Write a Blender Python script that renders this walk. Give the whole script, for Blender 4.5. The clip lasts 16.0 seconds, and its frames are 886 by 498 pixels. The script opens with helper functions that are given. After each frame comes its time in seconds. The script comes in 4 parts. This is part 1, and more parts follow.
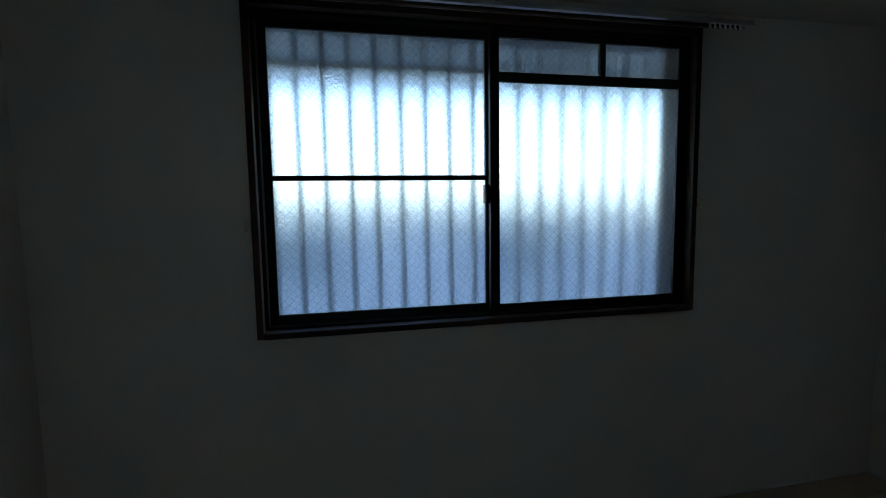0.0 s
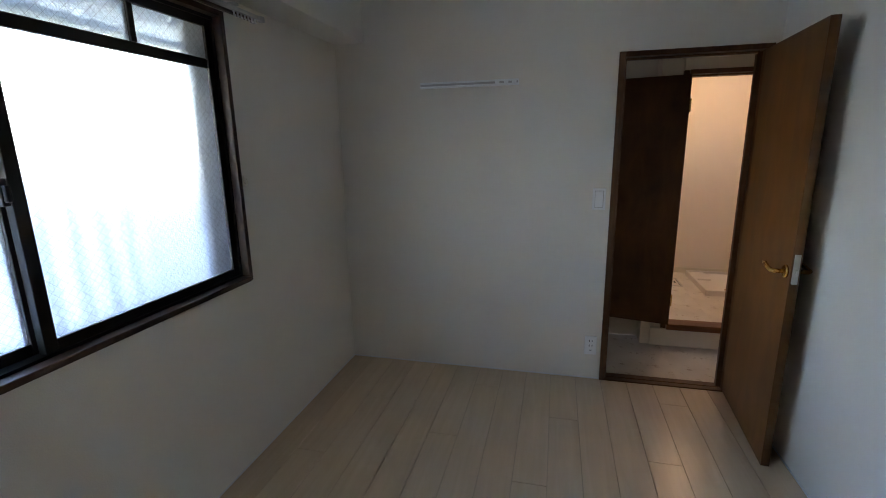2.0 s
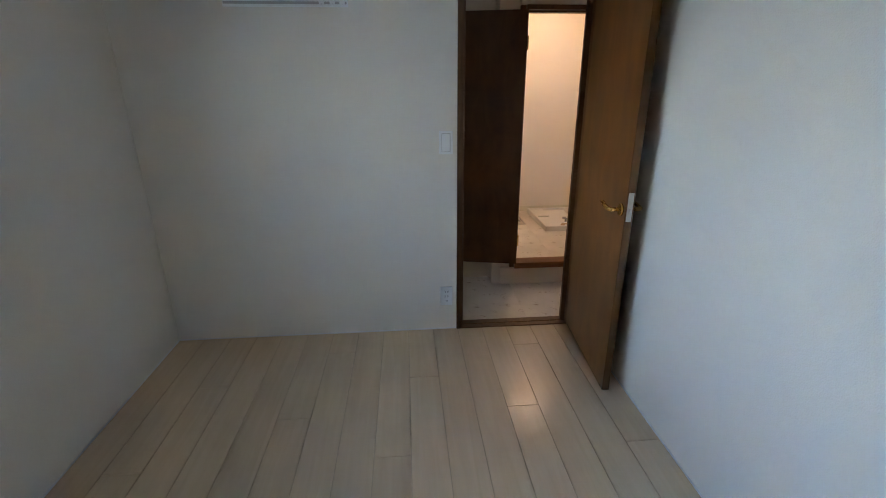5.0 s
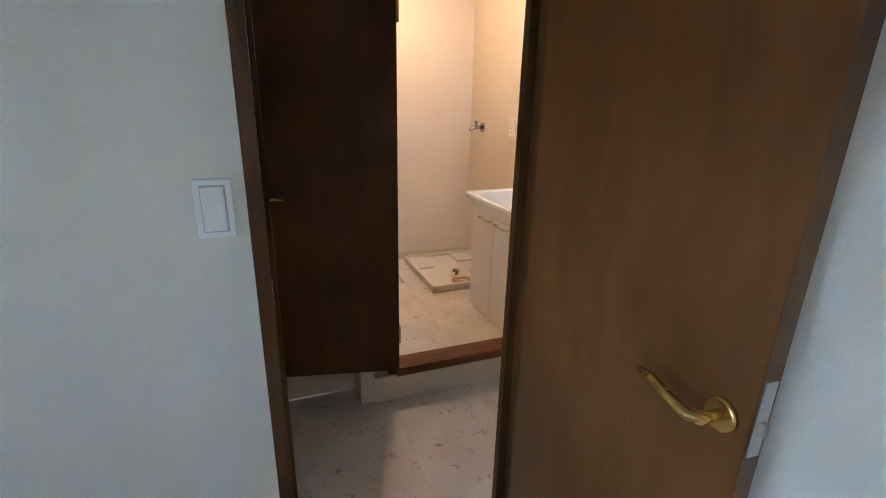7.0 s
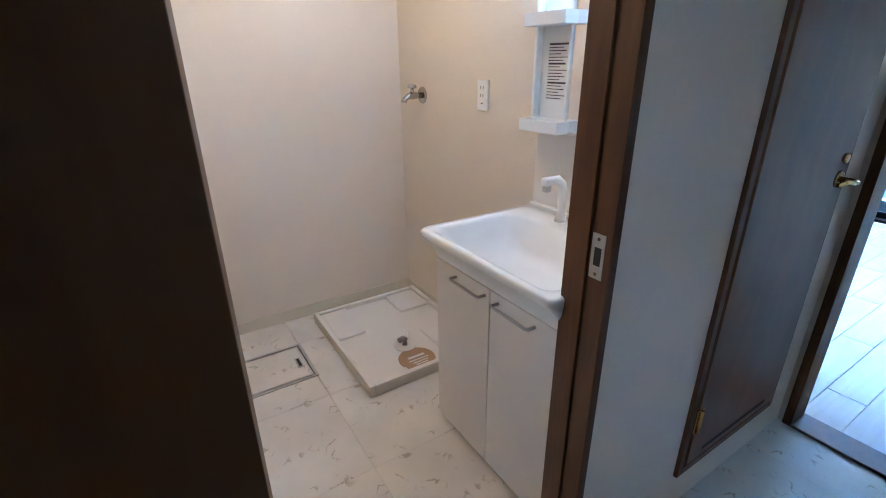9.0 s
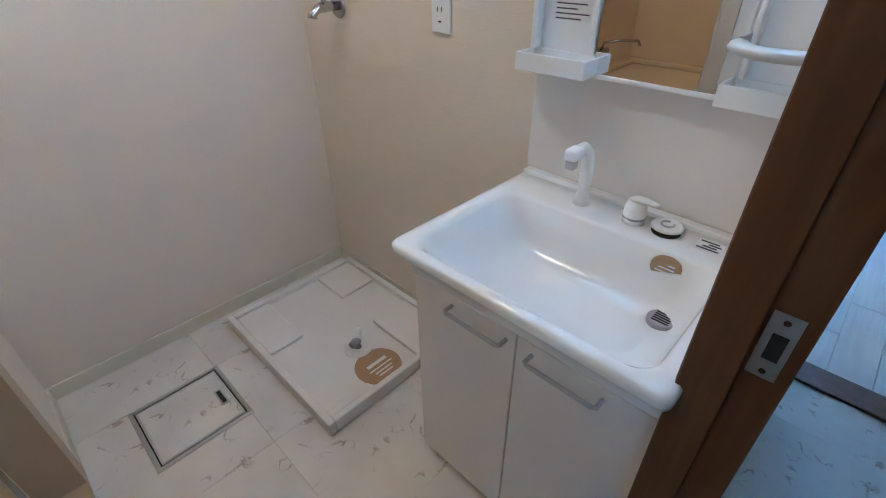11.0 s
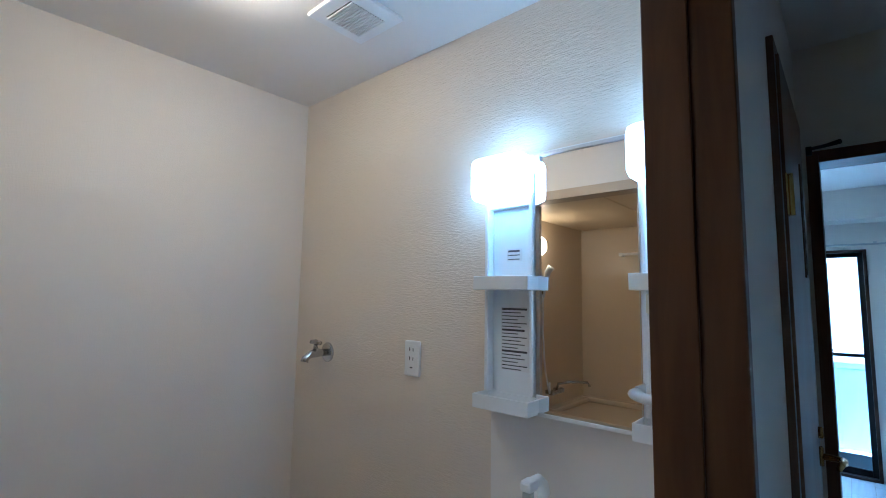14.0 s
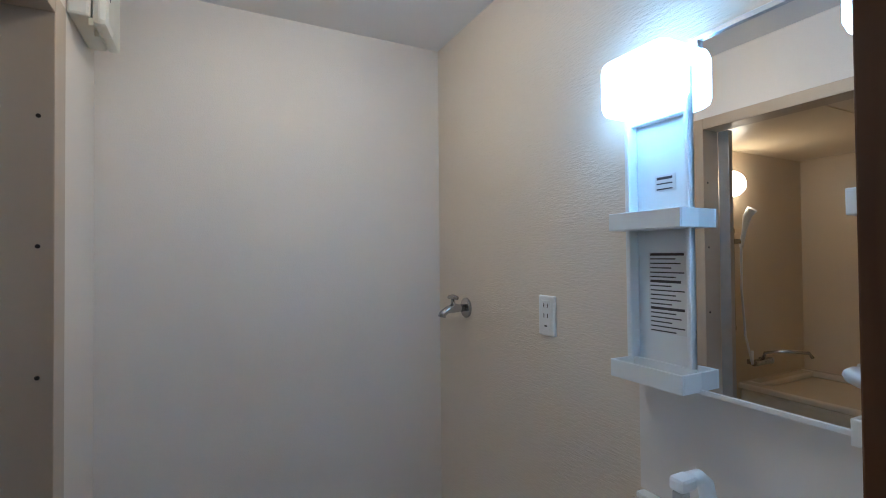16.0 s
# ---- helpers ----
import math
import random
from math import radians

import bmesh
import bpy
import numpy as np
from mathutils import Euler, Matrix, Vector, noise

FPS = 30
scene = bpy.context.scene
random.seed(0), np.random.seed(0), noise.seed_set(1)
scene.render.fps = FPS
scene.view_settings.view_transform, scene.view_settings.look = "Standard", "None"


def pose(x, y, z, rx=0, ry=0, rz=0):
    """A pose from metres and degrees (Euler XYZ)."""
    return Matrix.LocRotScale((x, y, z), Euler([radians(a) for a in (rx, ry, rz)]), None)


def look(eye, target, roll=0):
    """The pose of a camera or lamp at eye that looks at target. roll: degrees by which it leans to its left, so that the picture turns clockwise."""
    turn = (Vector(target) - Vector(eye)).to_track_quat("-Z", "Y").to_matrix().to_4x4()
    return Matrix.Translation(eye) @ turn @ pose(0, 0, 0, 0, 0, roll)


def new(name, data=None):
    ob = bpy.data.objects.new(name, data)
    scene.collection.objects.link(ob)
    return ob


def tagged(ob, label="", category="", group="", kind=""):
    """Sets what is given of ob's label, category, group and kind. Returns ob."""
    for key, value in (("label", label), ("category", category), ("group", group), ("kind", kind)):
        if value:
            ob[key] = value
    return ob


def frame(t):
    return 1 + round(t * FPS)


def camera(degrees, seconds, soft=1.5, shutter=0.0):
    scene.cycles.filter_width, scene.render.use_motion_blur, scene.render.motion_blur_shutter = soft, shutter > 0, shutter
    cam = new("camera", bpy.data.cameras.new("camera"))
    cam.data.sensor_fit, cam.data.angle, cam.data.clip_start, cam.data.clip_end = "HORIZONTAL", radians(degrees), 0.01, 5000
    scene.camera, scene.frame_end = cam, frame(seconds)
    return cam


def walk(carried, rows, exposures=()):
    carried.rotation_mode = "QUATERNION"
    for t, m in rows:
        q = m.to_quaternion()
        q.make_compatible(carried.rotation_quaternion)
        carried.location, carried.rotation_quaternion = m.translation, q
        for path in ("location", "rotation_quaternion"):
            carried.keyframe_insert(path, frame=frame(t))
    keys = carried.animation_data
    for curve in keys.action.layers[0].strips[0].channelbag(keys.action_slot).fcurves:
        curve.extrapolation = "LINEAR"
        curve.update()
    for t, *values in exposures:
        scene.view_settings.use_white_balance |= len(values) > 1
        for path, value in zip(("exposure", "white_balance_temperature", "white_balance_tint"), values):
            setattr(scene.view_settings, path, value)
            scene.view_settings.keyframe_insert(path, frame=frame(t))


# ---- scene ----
cam = camera(87.8, 16.0, soft=1.0)
PATH = [
    (0, (-0.002, -2.377, 1.286), (-1.951, -1.971, 1.098), -0.9),
    (0.3, (-0.126, -2.457, 1.308), (-1.94, -1.657, 1.046), -0.6),
    (0.5, (-0.208, -2.493, 1.287), (-1.907, -1.467, 1.043), -1.5),
    (1, (-0.326, -2.581, 1.379), (-1.551, -1.043, 1.018), -1.2),
    (1.5, (-0.336, -2.684, 1.413), (-1.082, -0.873, 1.009), -0.7),
    (2, (-0.296, -2.733, 1.429), (-0.765, -0.841, 0.982), -1.0),
    (2.5, (-0.303, -2.739, 1.43), (-0.571, -0.832, 0.891), -1.3),
    (3, (-0.305, -2.733, 1.422), (-0.431, -0.833, 0.812), -1.2),
    (3.2, (-0.309, -2.733, 1.425), (-0.39, -0.838, 0.791), -1.1),
    (5.3, (-0.251, -2.299, 1.392), (-0.042, -0.43, 0.713), 0.1),
    (5.5, (-0.219, -2.159, 1.377), (0.042, -0.293, 0.705), 0.5),
    (6, (-0.175, -1.784, 1.36), (0.237, 0.065, 0.717), 1.2),
    (6.5, (-0.058, -1.396, 1.335), (0.514, 0.414, 0.706), 0.8),
    (7, (0.035, -1.008, 1.324), (0.736, 0.761, 0.708), 1.3),
    (7.5, (0.124, -0.634, 1.3), (0.954, 1.092, 0.726), 0.8),
    (8, (0.301, -0.23, 1.246), (1.126, 1.496, 0.663), -0.2),
    (8.5, (0.402, 0.127, 1.264), (1.307, 1.783, 0.601), -0.5),
    (9, (0.549, 0.438, 1.273), (1.542, 2.001, 0.516), -0.6),
    (9.2, (0.592, 0.552, 1.272), (1.604, 2.083, 0.475), -0.5),
    (11.3, (0.741, 1.018, 1.302), (1.937, 2.138, 0.155), -0.4),
    (11.5, (0.742, 1.018, 1.299), (1.949, 2.118, 0.144), 0.0),
    (12, (0.743, 1.008, 1.293), (2.045, 2.147, 0.289), 1.5),
    (12.5, (0.7, 0.957, 1.322), (2.156, 2.203, 0.751), 2.3),
    (13, (0.628, 0.896, 1.347), (2.145, 2.199, 1.308), 2.4),
    (13.5, (0.608, 0.875, 1.354), (2.107, 2.192, 1.5), 1.6),
    (14, (0.613, 0.878, 1.35), (2.106, 2.192, 1.557), 1.0),
    (14.5, (0.611, 0.876, 1.349), (2.118, 2.176, 1.549), 0.4),
    (15, (0.619, 0.879, 1.339), (2.092, 2.224, 1.48), 0.1),
    (15.5, (0.743, 0.88, 1.327), (1.971, 2.456, 1.412), -0.3),
    (16, (0.856, 0.92, 1.319), (1.753, 2.707, 1.351), -0.5),
]
EXPOSURES = [
    (0.0, 3.05, 6500, 14),
    (0.8, 3.05, 6400, 14),
    (1.2, 3.55, 6700, 18),
    (1.5, 4.45, 7200, 22),
    (2.4, 5.75, 7600, 27),
    (5.5, 5.95, 7200, 23),
    (7.2, 6.15, 7000, 23),
    (7.6, 6.5, 6800, 24),
    (8.0, 6.8, 6500, 24),
    (8.5, 6.65, 5200, 14),
    (9.0, 6.05, 4900, 10),
    (11.5, 5.75, 4550, 5),
    (12.5, 5.55, 4500, 5),
    (13.2, 5.2, 4350, 3),
    (16.0, 5.05, 4300, 3),
]
walk(cam, [(t, look(eye, target, roll)) for t, eye, target, roll in PATH], EXPOSURES)

# ---- world and lights ----
world = bpy.data.worlds.new("sky")
scene.world = world
world.use_nodes = True
wn = world.node_tree
sky = wn.nodes.new("ShaderNodeTexSky")
sky.sky_type, sky.sun_disc = "NISHITA", False
sky.sun_elevation, sky.sun_rotation = radians(48), radians(180)
sky.air_density, sky.dust_density = 1.2, 0.8
wn.links.new(sky.outputs[0], wn.nodes["Background"].inputs[0])
wn.nodes["Background"].inputs[1].default_value = 0.15


def lamp(name, kind, m, energy, color, **more):
    data = bpy.data.lights.new(name, kind)
    data.energy, data.color = energy, color
    ob = new(name, data)
    ob.matrix_world = m
    return data


sun = lamp("sun", "SUN", look((0, 0, 0), (0.02, 0.69, -0.77)), 3.0, (1, 0.95, 0.88))
sun.angle = radians(0.6)


# ---- materials ----
def mat(name, color, rough=0.5, metal=0.0, vary=0.0, vscale=3.0, bump=0.0, bscale=200.0, stretch=(1, 1, 1), spec=0.5, coat=0.0, trans=0.0, ior=1.45, rvary=0.0):
    """A Principled material with large stains, fine grain and a bump, in object space."""
    m = bpy.data.materials.new(name)
    m.use_nodes = True
    t = m.node_tree
    b = t.nodes["Principled BSDF"]
    b.inputs["Base Color"].default_value = (*color, 1)
    b.inputs["Roughness"].default_value = rough
    b.inputs["Metallic"].default_value = metal
    b.inputs["Specular IOR Level"].default_value = spec
    b.inputs["Coat Weight"].default_value = coat
    b.inputs["Transmission Weight"].default_value = trans
    b.inputs["IOR"].default_value = ior
    co = t.nodes.new("ShaderNodeTexCoord")
    mp = t.nodes.new("ShaderNodeMapping")
    mp.inputs["Scale"].default_value = stretch
    t.links.new(co.outputs["Object"], mp.inputs[0])
    if vary:
        n = t.nodes.new("ShaderNodeTexNoise")
        n.inputs["Scale"].default_value, n.inputs["Detail"].default_value = vscale, 6
        t.links.new(mp.outputs[0], n.inputs["Vector"])
        r = t.nodes.new("ShaderNodeValToRGB")
        r.color_ramp.elements[0].position, r.color_ramp.elements[1].position = 0.3, 0.7
        r.color_ramp.elements[0].color = (*[c * (1 - vary) for c in color], 1)
        r.color_ramp.elements[1].color = (*[min(1, c * (1 + vary)) for c in color], 1)
        t.links.new(n.outputs["Fac"], r.inputs[0])
        t.links.new(r.outputs[0], b.inputs["Base Color"])
        if rvary:
            q = t.nodes.new("ShaderNodeMapRange")
            q.inputs["To Min"].default_value, q.inputs["To Max"].default_value = rough - rvary, rough + rvary
            t.links.new(n.outputs["Fac"], q.inputs["Value"])
            t.links.new(q.outputs[0], b.inputs["Roughness"])
    if bump:
        n2 = t.nodes.new("ShaderNodeTexNoise")
        n2.inputs["Scale"].default_value, n2.inputs["Detail"].default_value = bscale, 4
        t.links.new(mp.outputs[0], n2.inputs["Vector"])
        u = t.nodes.new("ShaderNodeBump")
        u.inputs["Strength"].default_value, u.inputs["Distance"].default_value = bump, 0.002
        t.links.new(n2.outputs["Fac"], u.inputs["Height"])
        t.links.new(u.outputs[0], b.inputs["Normal"])
    return m


def link_mix(t, fac, a, b, kind="MIX"):
    x = t.nodes.new("ShaderNodeMix")
    x.data_type, x.blend_type = "RGBA", kind
    for i, v in ((0, fac), (6, a), (7, b)):
        if hasattr(v, "is_linked"):
            t.links.new(v, x.inputs[i])
        else:
            x.inputs[i].default_value = v
    return x.outputs[2]


def wood(name, dark, light, scale=(28, 28, 1.6), rough=0.4, knots=0.25, per_piece=0.0):
    """Wood with grain drawn out along one axis, pores and a broad change of tone."""
    m = mat(name, light, rough, spec=0.4)
    t = m.node_tree
    b = t.nodes["Principled BSDF"]
    co = t.nodes["Texture Coordinate"]
    mp = t.nodes["Mapping"]
    mp.inputs["Scale"].default_value = scale
    info = t.nodes.new("ShaderNodeObjectInfo")
    if per_piece:
        cx = t.nodes.new("ShaderNodeVectorMath")
        cx.operation = "SCALE"
        cx.inputs[0].default_value = (37, 53, 71)
        t.links.new(info.outputs["Random"], cx.inputs["Scale"])
        t.links.new(cx.outputs[0], mp.inputs["Location"])
    n = t.nodes.new("ShaderNodeTexNoise")
    n.inputs["Scale"].default_value, n.inputs["Detail"].default_value, n.inputs["Distortion"].default_value = 1.4, 8, 0.6
    t.links.new(mp.outputs[0], n.inputs["Vector"])
    big = t.nodes.new("ShaderNodeTexNoise")
    big.inputs["Scale"].default_value, big.inputs["Detail"].default_value = 3.5, 3
    t.links.new(co.outputs["Object"], big.inputs["Vector"])
    r = t.nodes.new("ShaderNodeValToRGB")
    r.color_ramp.elements[0].position, r.color_ramp.elements[1].position = 0.32, 0.66
    r.color_ramp.elements[0].color, r.color_ramp.elements[1].color = (*dark, 1), (*light, 1)
    t.links.new(n.outputs["Fac"], r.inputs[0])
    r2 = t.nodes.new("ShaderNodeValToRGB")
    lo = 1 - knots
    r2.color_ramp.elements[0].position, r2.color_ramp.elements[1].position = 0.35, 0.65
    r2.color_ramp.elements[0].color, r2.color_ramp.elements[1].color = (lo, lo, lo, 1), (1, 1, 1, 1)
    t.links.new(big.outputs["Fac"], r2.inputs[0])
    out = link_mix(t, 1.0, r.outputs[0], r2.outputs[0], "MULTIPLY")
    if per_piece:
        q = t.nodes.new("ShaderNodeMapRange")
        q.inputs["To Min"].default_value, q.inputs["To Max"].default_value = 1 - per_piece, 1
        t.links.new(info.outputs["Random"], q.inputs["Value"])
        out = link_mix(t, 1.0, out, q.outputs[0], "MULTIPLY")
    t.links.new(out, b.inputs["Base Color"])
    u = t.nodes.new("ShaderNodeBump")
    u.inputs["Strength"].default_value, u.inputs["Distance"].default_value = 0.12, 0.001
    t.links.new(n.outputs["Fac"], u.inputs["Height"])
    t.links.new(u.outputs[0], b.inputs["Normal"])
    q2 = t.nodes.new("ShaderNodeMapRange")
    q2.inputs["To Min"].default_value, q2.inputs["To Max"].default_value = rough - 0.08, rough + 0.1
    t.links.new(big.outputs["Fac"], q2.inputs["Value"])
    t.links.new(q2.outputs[0], b.inputs["Roughness"])
    return m


def marble(name, base, vein):
    """Pale printed vinyl with short grey-brown veins."""
    m = mat(name, base, 0.28, bump=0.05, bscale=60)
    t = m.node_tree
    b = t.nodes["Principled BSDF"]
    co = t.nodes["Texture Coordinate"]
    def noise_of(scale, detail, dist=0.0):
        n = t.nodes.new("ShaderNodeTexNoise")
        n.inputs["Scale"].default_value, n.inputs["Detail"].default_value, n.inputs["Distortion"].default_value = scale, detail, dist
        t.links.new(co.outputs["Object"], n.inputs["Vector"])
        return n.outputs["Fac"]
    def ramp(fac, *stops):
        r = t.nodes.new("ShaderNodeValToRGB")
        while len(r.color_ramp.elements) < len(stops):
            r.color_ramp.elements.new(0.5)
        for e, (p, v) in zip(r.color_ramp.elements, stops):
            e.position, e.color = p, (v, v, v, 1)
        t.links.new(fac, r.inputs[0])
        return r.outputs[0]
    lines = ramp(noise_of(6.0, 5, 1.6), (0.478, 0), (0.495, 1), (0.505, 1), (0.522, 0))
    where = ramp(noise_of(11.0, 2), (0.53, 0), (0.62, 1))
    both = link_mix(t, 1.0, lines, where, "MULTIPLY")
    cloud = ramp(noise_of(4.0, 4), (0.35, 0.86), (0.65, 1.0))
    c = link_mix(t, both, (*base, 1), (*vein, 1))
    t.links.new(link_mix(t, 1.0, c, cloud, "MULTIPLY"), b.inputs["Base Color"])
    return m


def wallpaper(name, color, strength, stretch):
    m = mat(name, color, 0.75, vary=0.025, vscale=1.7, bump=strength, bscale=230, stretch=stretch, spec=0.25)
    return m


def glow(name, color, strength):
    m = bpy.data.materials.new(name)
    m.use_nodes = True
    b = m.node_tree.nodes["Principled BSDF"]
    b.inputs["Base Color"].default_value = (0.8, 0.8, 0.8, 1)
    b.inputs["Emission Color"].default_value = (*color, 1)
    b.inputs["Emission Strength"].default_value = strength
    return m


PAPER = wallpaper("woven_wallpaper", (0.82, 0.775, 0.70), 0.55, (1, 1, 1))
PAPER_WASH = wallpaper("plain_wallpaper", (0.79, 0.725, 0.635), 0.55, (1, 1, 1))
PAPER_ACCENT = wallpaper("ribbed_wallpaper", (0.75, 0.675, 0.57), 0.9, (0.2, 0.2, 1.0))
PAPER_CEIL = wallpaper("ceiling_paper", (0.82, 0.79, 0.74), 0.3, (1, 1, 1))
DOOR_WOOD = wood("brown_veneer", (0.098, 0.038, 0.012), (0.16, 0.067, 0.022), (7, 7, 2.2), 0.36, 0.36)
TRIM_WOOD = wood("brown_trim", (0.085, 0.033, 0.011), (0.15, 0.062, 0.021), (22, 22, 2.0), 0.4, 0.2)
SILL_WOOD = wood("reddish_sill_wood", (0.14, 0.05, 0.018), (0.26, 0.105, 0.04), (2.0, 30, 30), 0.35, 0.2)
DARK_TRIM = wood("dark_window_wood", (0.04, 0.018, 0.010), (0.095, 0.045, 0.024), (30, 3, 8), 0.38, 0.2)
PLANK = wood("whitewashed_plank", (0.68, 0.52, 0.36), (0.73, 0.57, 0.405), (22, 1.5, 22), 0.22, 0.06, 0.03)
PLANK_X = wood("pale_plank", (0.56, 0.5, 0.43), (0.64, 0.58, 0.5), (1.5, 30, 30), 0.3, 0.08, 0.06)
JOINT = mat("plank_joint", (0.52, 0.41, 0.30), 0.8, vary=0.1)
MARBLE = marble("marble_vinyl", (0.76, 0.73, 0.68), (0.47, 0.40, 0.33))
VINYL_JOINT = mat("vinyl_joint", (0.66, 0.63, 0.58), 0.6, vary=0.1)
WHITE = mat("white_plastic", (0.86, 0.87, 0.87), 0.3, vary=0.02, vscale=8)
SOFTWHITE = mat("translucent_white_plastic", (0.82, 0.85, 0.87), 0.35, vary=0.02, vscale=8)
CREAM = mat("cream_plastic", (0.72, 0.68, 0.56), 0.4, vary=0.04, vscale=9)
CERAMIC = mat("white_basin", (0.83, 0.83, 0.82), 0.12, vary=0.015, vscale=5, coat=0.3)
CAB = mat("white_laminate", (0.78, 0.75, 0.71), 0.3, vary=0.02, vscale=5)
PANMAT = mat("pan_plastic", (0.78, 0.76, 0.73), 0.35, vary=0.025, vscale=6)
# Grey that paints in the shade of narrow gaps on white fittings.
GAP_SHADE = mat("gap_shade", (0.5, 0.48, 0.46), 0.5, vary=0.05)
BRASS = mat("brass", (0.62, 0.42, 0.15), 0.25, 1.0, vary=0.1, vscale=30, rvary=0.06)
CHROME = mat("chrome", (0.45, 0.45, 0.46), 0.12, 1.0, vary=0.03, vscale=20)
STEEL = mat("brushed_steel", (0.55, 0.55, 0.55), 0.32, 1.0, vary=0.06, vscale=40, rvary=0.06)
ALU = mat("aluminium", (0.6, 0.61, 0.62), 0.35, 0.9, vary=0.04, vscale=30)
BLACK = mat("black_aluminium", (0.012, 0.012, 0.014), 0.42, 0.3, vary=0.15, vscale=15)
DARK = mat("dark_slot", (0.015, 0.015, 0.015), 0.7, vary=0.1)
GREY = mat("grey_handle", (0.5, 0.5, 0.51), 0.35, 0.1, vary=0.04)
KRAFT = mat("brown_sticker", (0.42, 0.27, 0.15), 0.6, vary=0.05)
INK = mat("printed_ink", (0.06, 0.06, 0.07), 0.6, vary=0.1)
PAPERWHITE = mat("white_sticker", (0.75, 0.76, 0.77), 0.5, vary=0.02)
MIRROR = mat("mirror", (0.9, 0.9, 0.9), 0.01, 1.0)
BATHWALL = mat("bath_panel", (0.68, 0.56, 0.38), 0.35, vary=0.03, vscale=2)
TUB = mat("bath_tub", (0.7, 0.6, 0.44), 0.2, vary=0.02)
TAN = mat("tan_doorway_lining", (0.5, 0.4, 0.28), 0.45, vary=0.04, vscale=4)
PVC = mat("grey_pvc", (0.35, 0.33, 0.36), 0.4, vary=0.08)
CONCRETE = mat("painted_concrete", (0.24, 0.32, 0.36), 0.8, vary=0.08, vscale=2, bump=0.3, bscale=60)
FACADE = mat("far_facade", (0.4, 0.4, 0.39), 0.8, vary=0.05, vscale=0.5)
FACADE_DARK = mat("near_facade", (0.3, 0.34, 0.38), 0.85, vary=0.1, vscale=0.7)
PANE_DARK = mat("far_window_pane", (0.06, 0.09, 0.12), 0.15, vary=0.2, vscale=0.7)
GROUND = mat("asphalt", (0.06, 0.06, 0.06), 0.9, vary=0.2, vscale=0.6)
GRILLE = mat("grille_bar", (0.22, 0.26, 0.3), 0.5, 0.0, vary=0.1)
CLEAR = mat("clear_glass", (0.95, 0.97, 0.97), 0.0, trans=1.0, ior=1.02)
LED = glow("vanity_lamp_glow", (0.62, 0.83, 1.0), 0.30)
WARM = glow("ceiling_lamp_glow", (1.0, 0.68, 0.38), 2.35)
BATHLAMP = glow("bath_lamp_glow", (1.0, 0.66, 0.34), 0.9)


def frosted():
    """Patterned wired glass: fine pebbled relief and a diamond wire mesh inside."""
    m = mat("frosted_wired_glass", (0.86, 0.94, 0.98), 0.31, trans=1.0, ior=1.3)
    t = m.node_tree
    b = t.nodes["Principled BSDF"]
    co = t.nodes["Texture Coordinate"]
    v = t.nodes.new("ShaderNodeTexNoise")
    v.inputs["Scale"].default_value, v.inputs["Detail"].default_value = 130, 2
    t.links.new(co.outputs["Object"], v.inputs["Vector"])
    u = t.nodes.new("ShaderNodeBump")
    u.inputs["Strength"].default_value, u.inputs["Distance"].default_value = 0.9, 0.002
    t.links.new(v.outputs["Fac"], u.inputs["Height"])
    t.links.new(u.outputs[0], b.inputs["Normal"])
    waves = []
    for s in (1, -1):
        mp = t.nodes.new("ShaderNodeMapping")
        mp.inputs["Rotation"].default_value = (radians(45 * s), 0, 0)
        t.links.new(co.outputs["Object"], mp.inputs[0])
        w = t.nodes.new("ShaderNodeTexWave")
        w.bands_direction = "Y"
        w.inputs["Scale"].default_value = 14.0
        t.links.new(mp.outputs[0], w.inputs["Vector"])
        r = t.nodes.new("ShaderNodeValToRGB")
        r.color_ramp.elements[0].position, r.color_ramp.elements[1].position = 0.985, 0.996
        t.links.new(w.outputs["Fac"], r.inputs[0])
        waves.append(r.outputs[0])
    mesh = link_mix(t, 1.0, waves[0], waves[1], "LIGHTEN")
    grain = t.nodes.new("ShaderNodeTexNoise")
    grain.inputs["Scale"].default_value, grain.inputs["Detail"].default_value, grain.inputs["Distortion"].default_value = 95, 3, 1.2
    t.links.new(co.outputs["Object"], grain.inputs["Vector"])
    gr = t.nodes.new("ShaderNodeValToRGB")
    gr.color_ramp.elements[0].position, gr.color_ramp.elements[1].position = 0.36, 0.6
    gr.color_ramp.elements[0].color, gr.color_ramp.elements[1].color = (0.27, 0.35, 0.43, 1), (0.42, 0.53, 0.63, 1)
    t.links.new(grain.outputs["Fac"], gr.inputs[0])
    c = link_mix(t, mesh, gr.outputs[0], (0.17, 0.21, 0.25, 1))
    t.links.new(c, b.inputs["Base Color"])
    return m


FROST = frosted()


# ---- mesh helpers ----
def box(bm, x0, x1, y0, y1, z0, z1, bev=0.0, seg=2):
    x0, x1 = sorted((x0, x1))
    y0, y1 = sorted((y0, y1))
    z0, z1 = sorted((z0, z1))
    made = bmesh.ops.create_cube(bm, size=1.0)
    for v in made["verts"]:
        v.co = Vector(((x0 + x1) / 2 + v.co.x * (x1 - x0), (y0 + y1) / 2 + v.co.y * (y1 - y0), (z0 + z1) / 2 + v.co.z * (z1 - z0)))
    if bev:
        edges = list({e for v in made["verts"] for e in v.link_edges})
        bmesh.ops.bevel(bm, geom=edges, offset=bev, segments=seg, profile=0.5, affect="EDGES")
    return bm


def boxes(*items, bev=0.0):
    bm = bmesh.new()
    for it in items:
        box(bm, *it, bev=bev)
    return bm


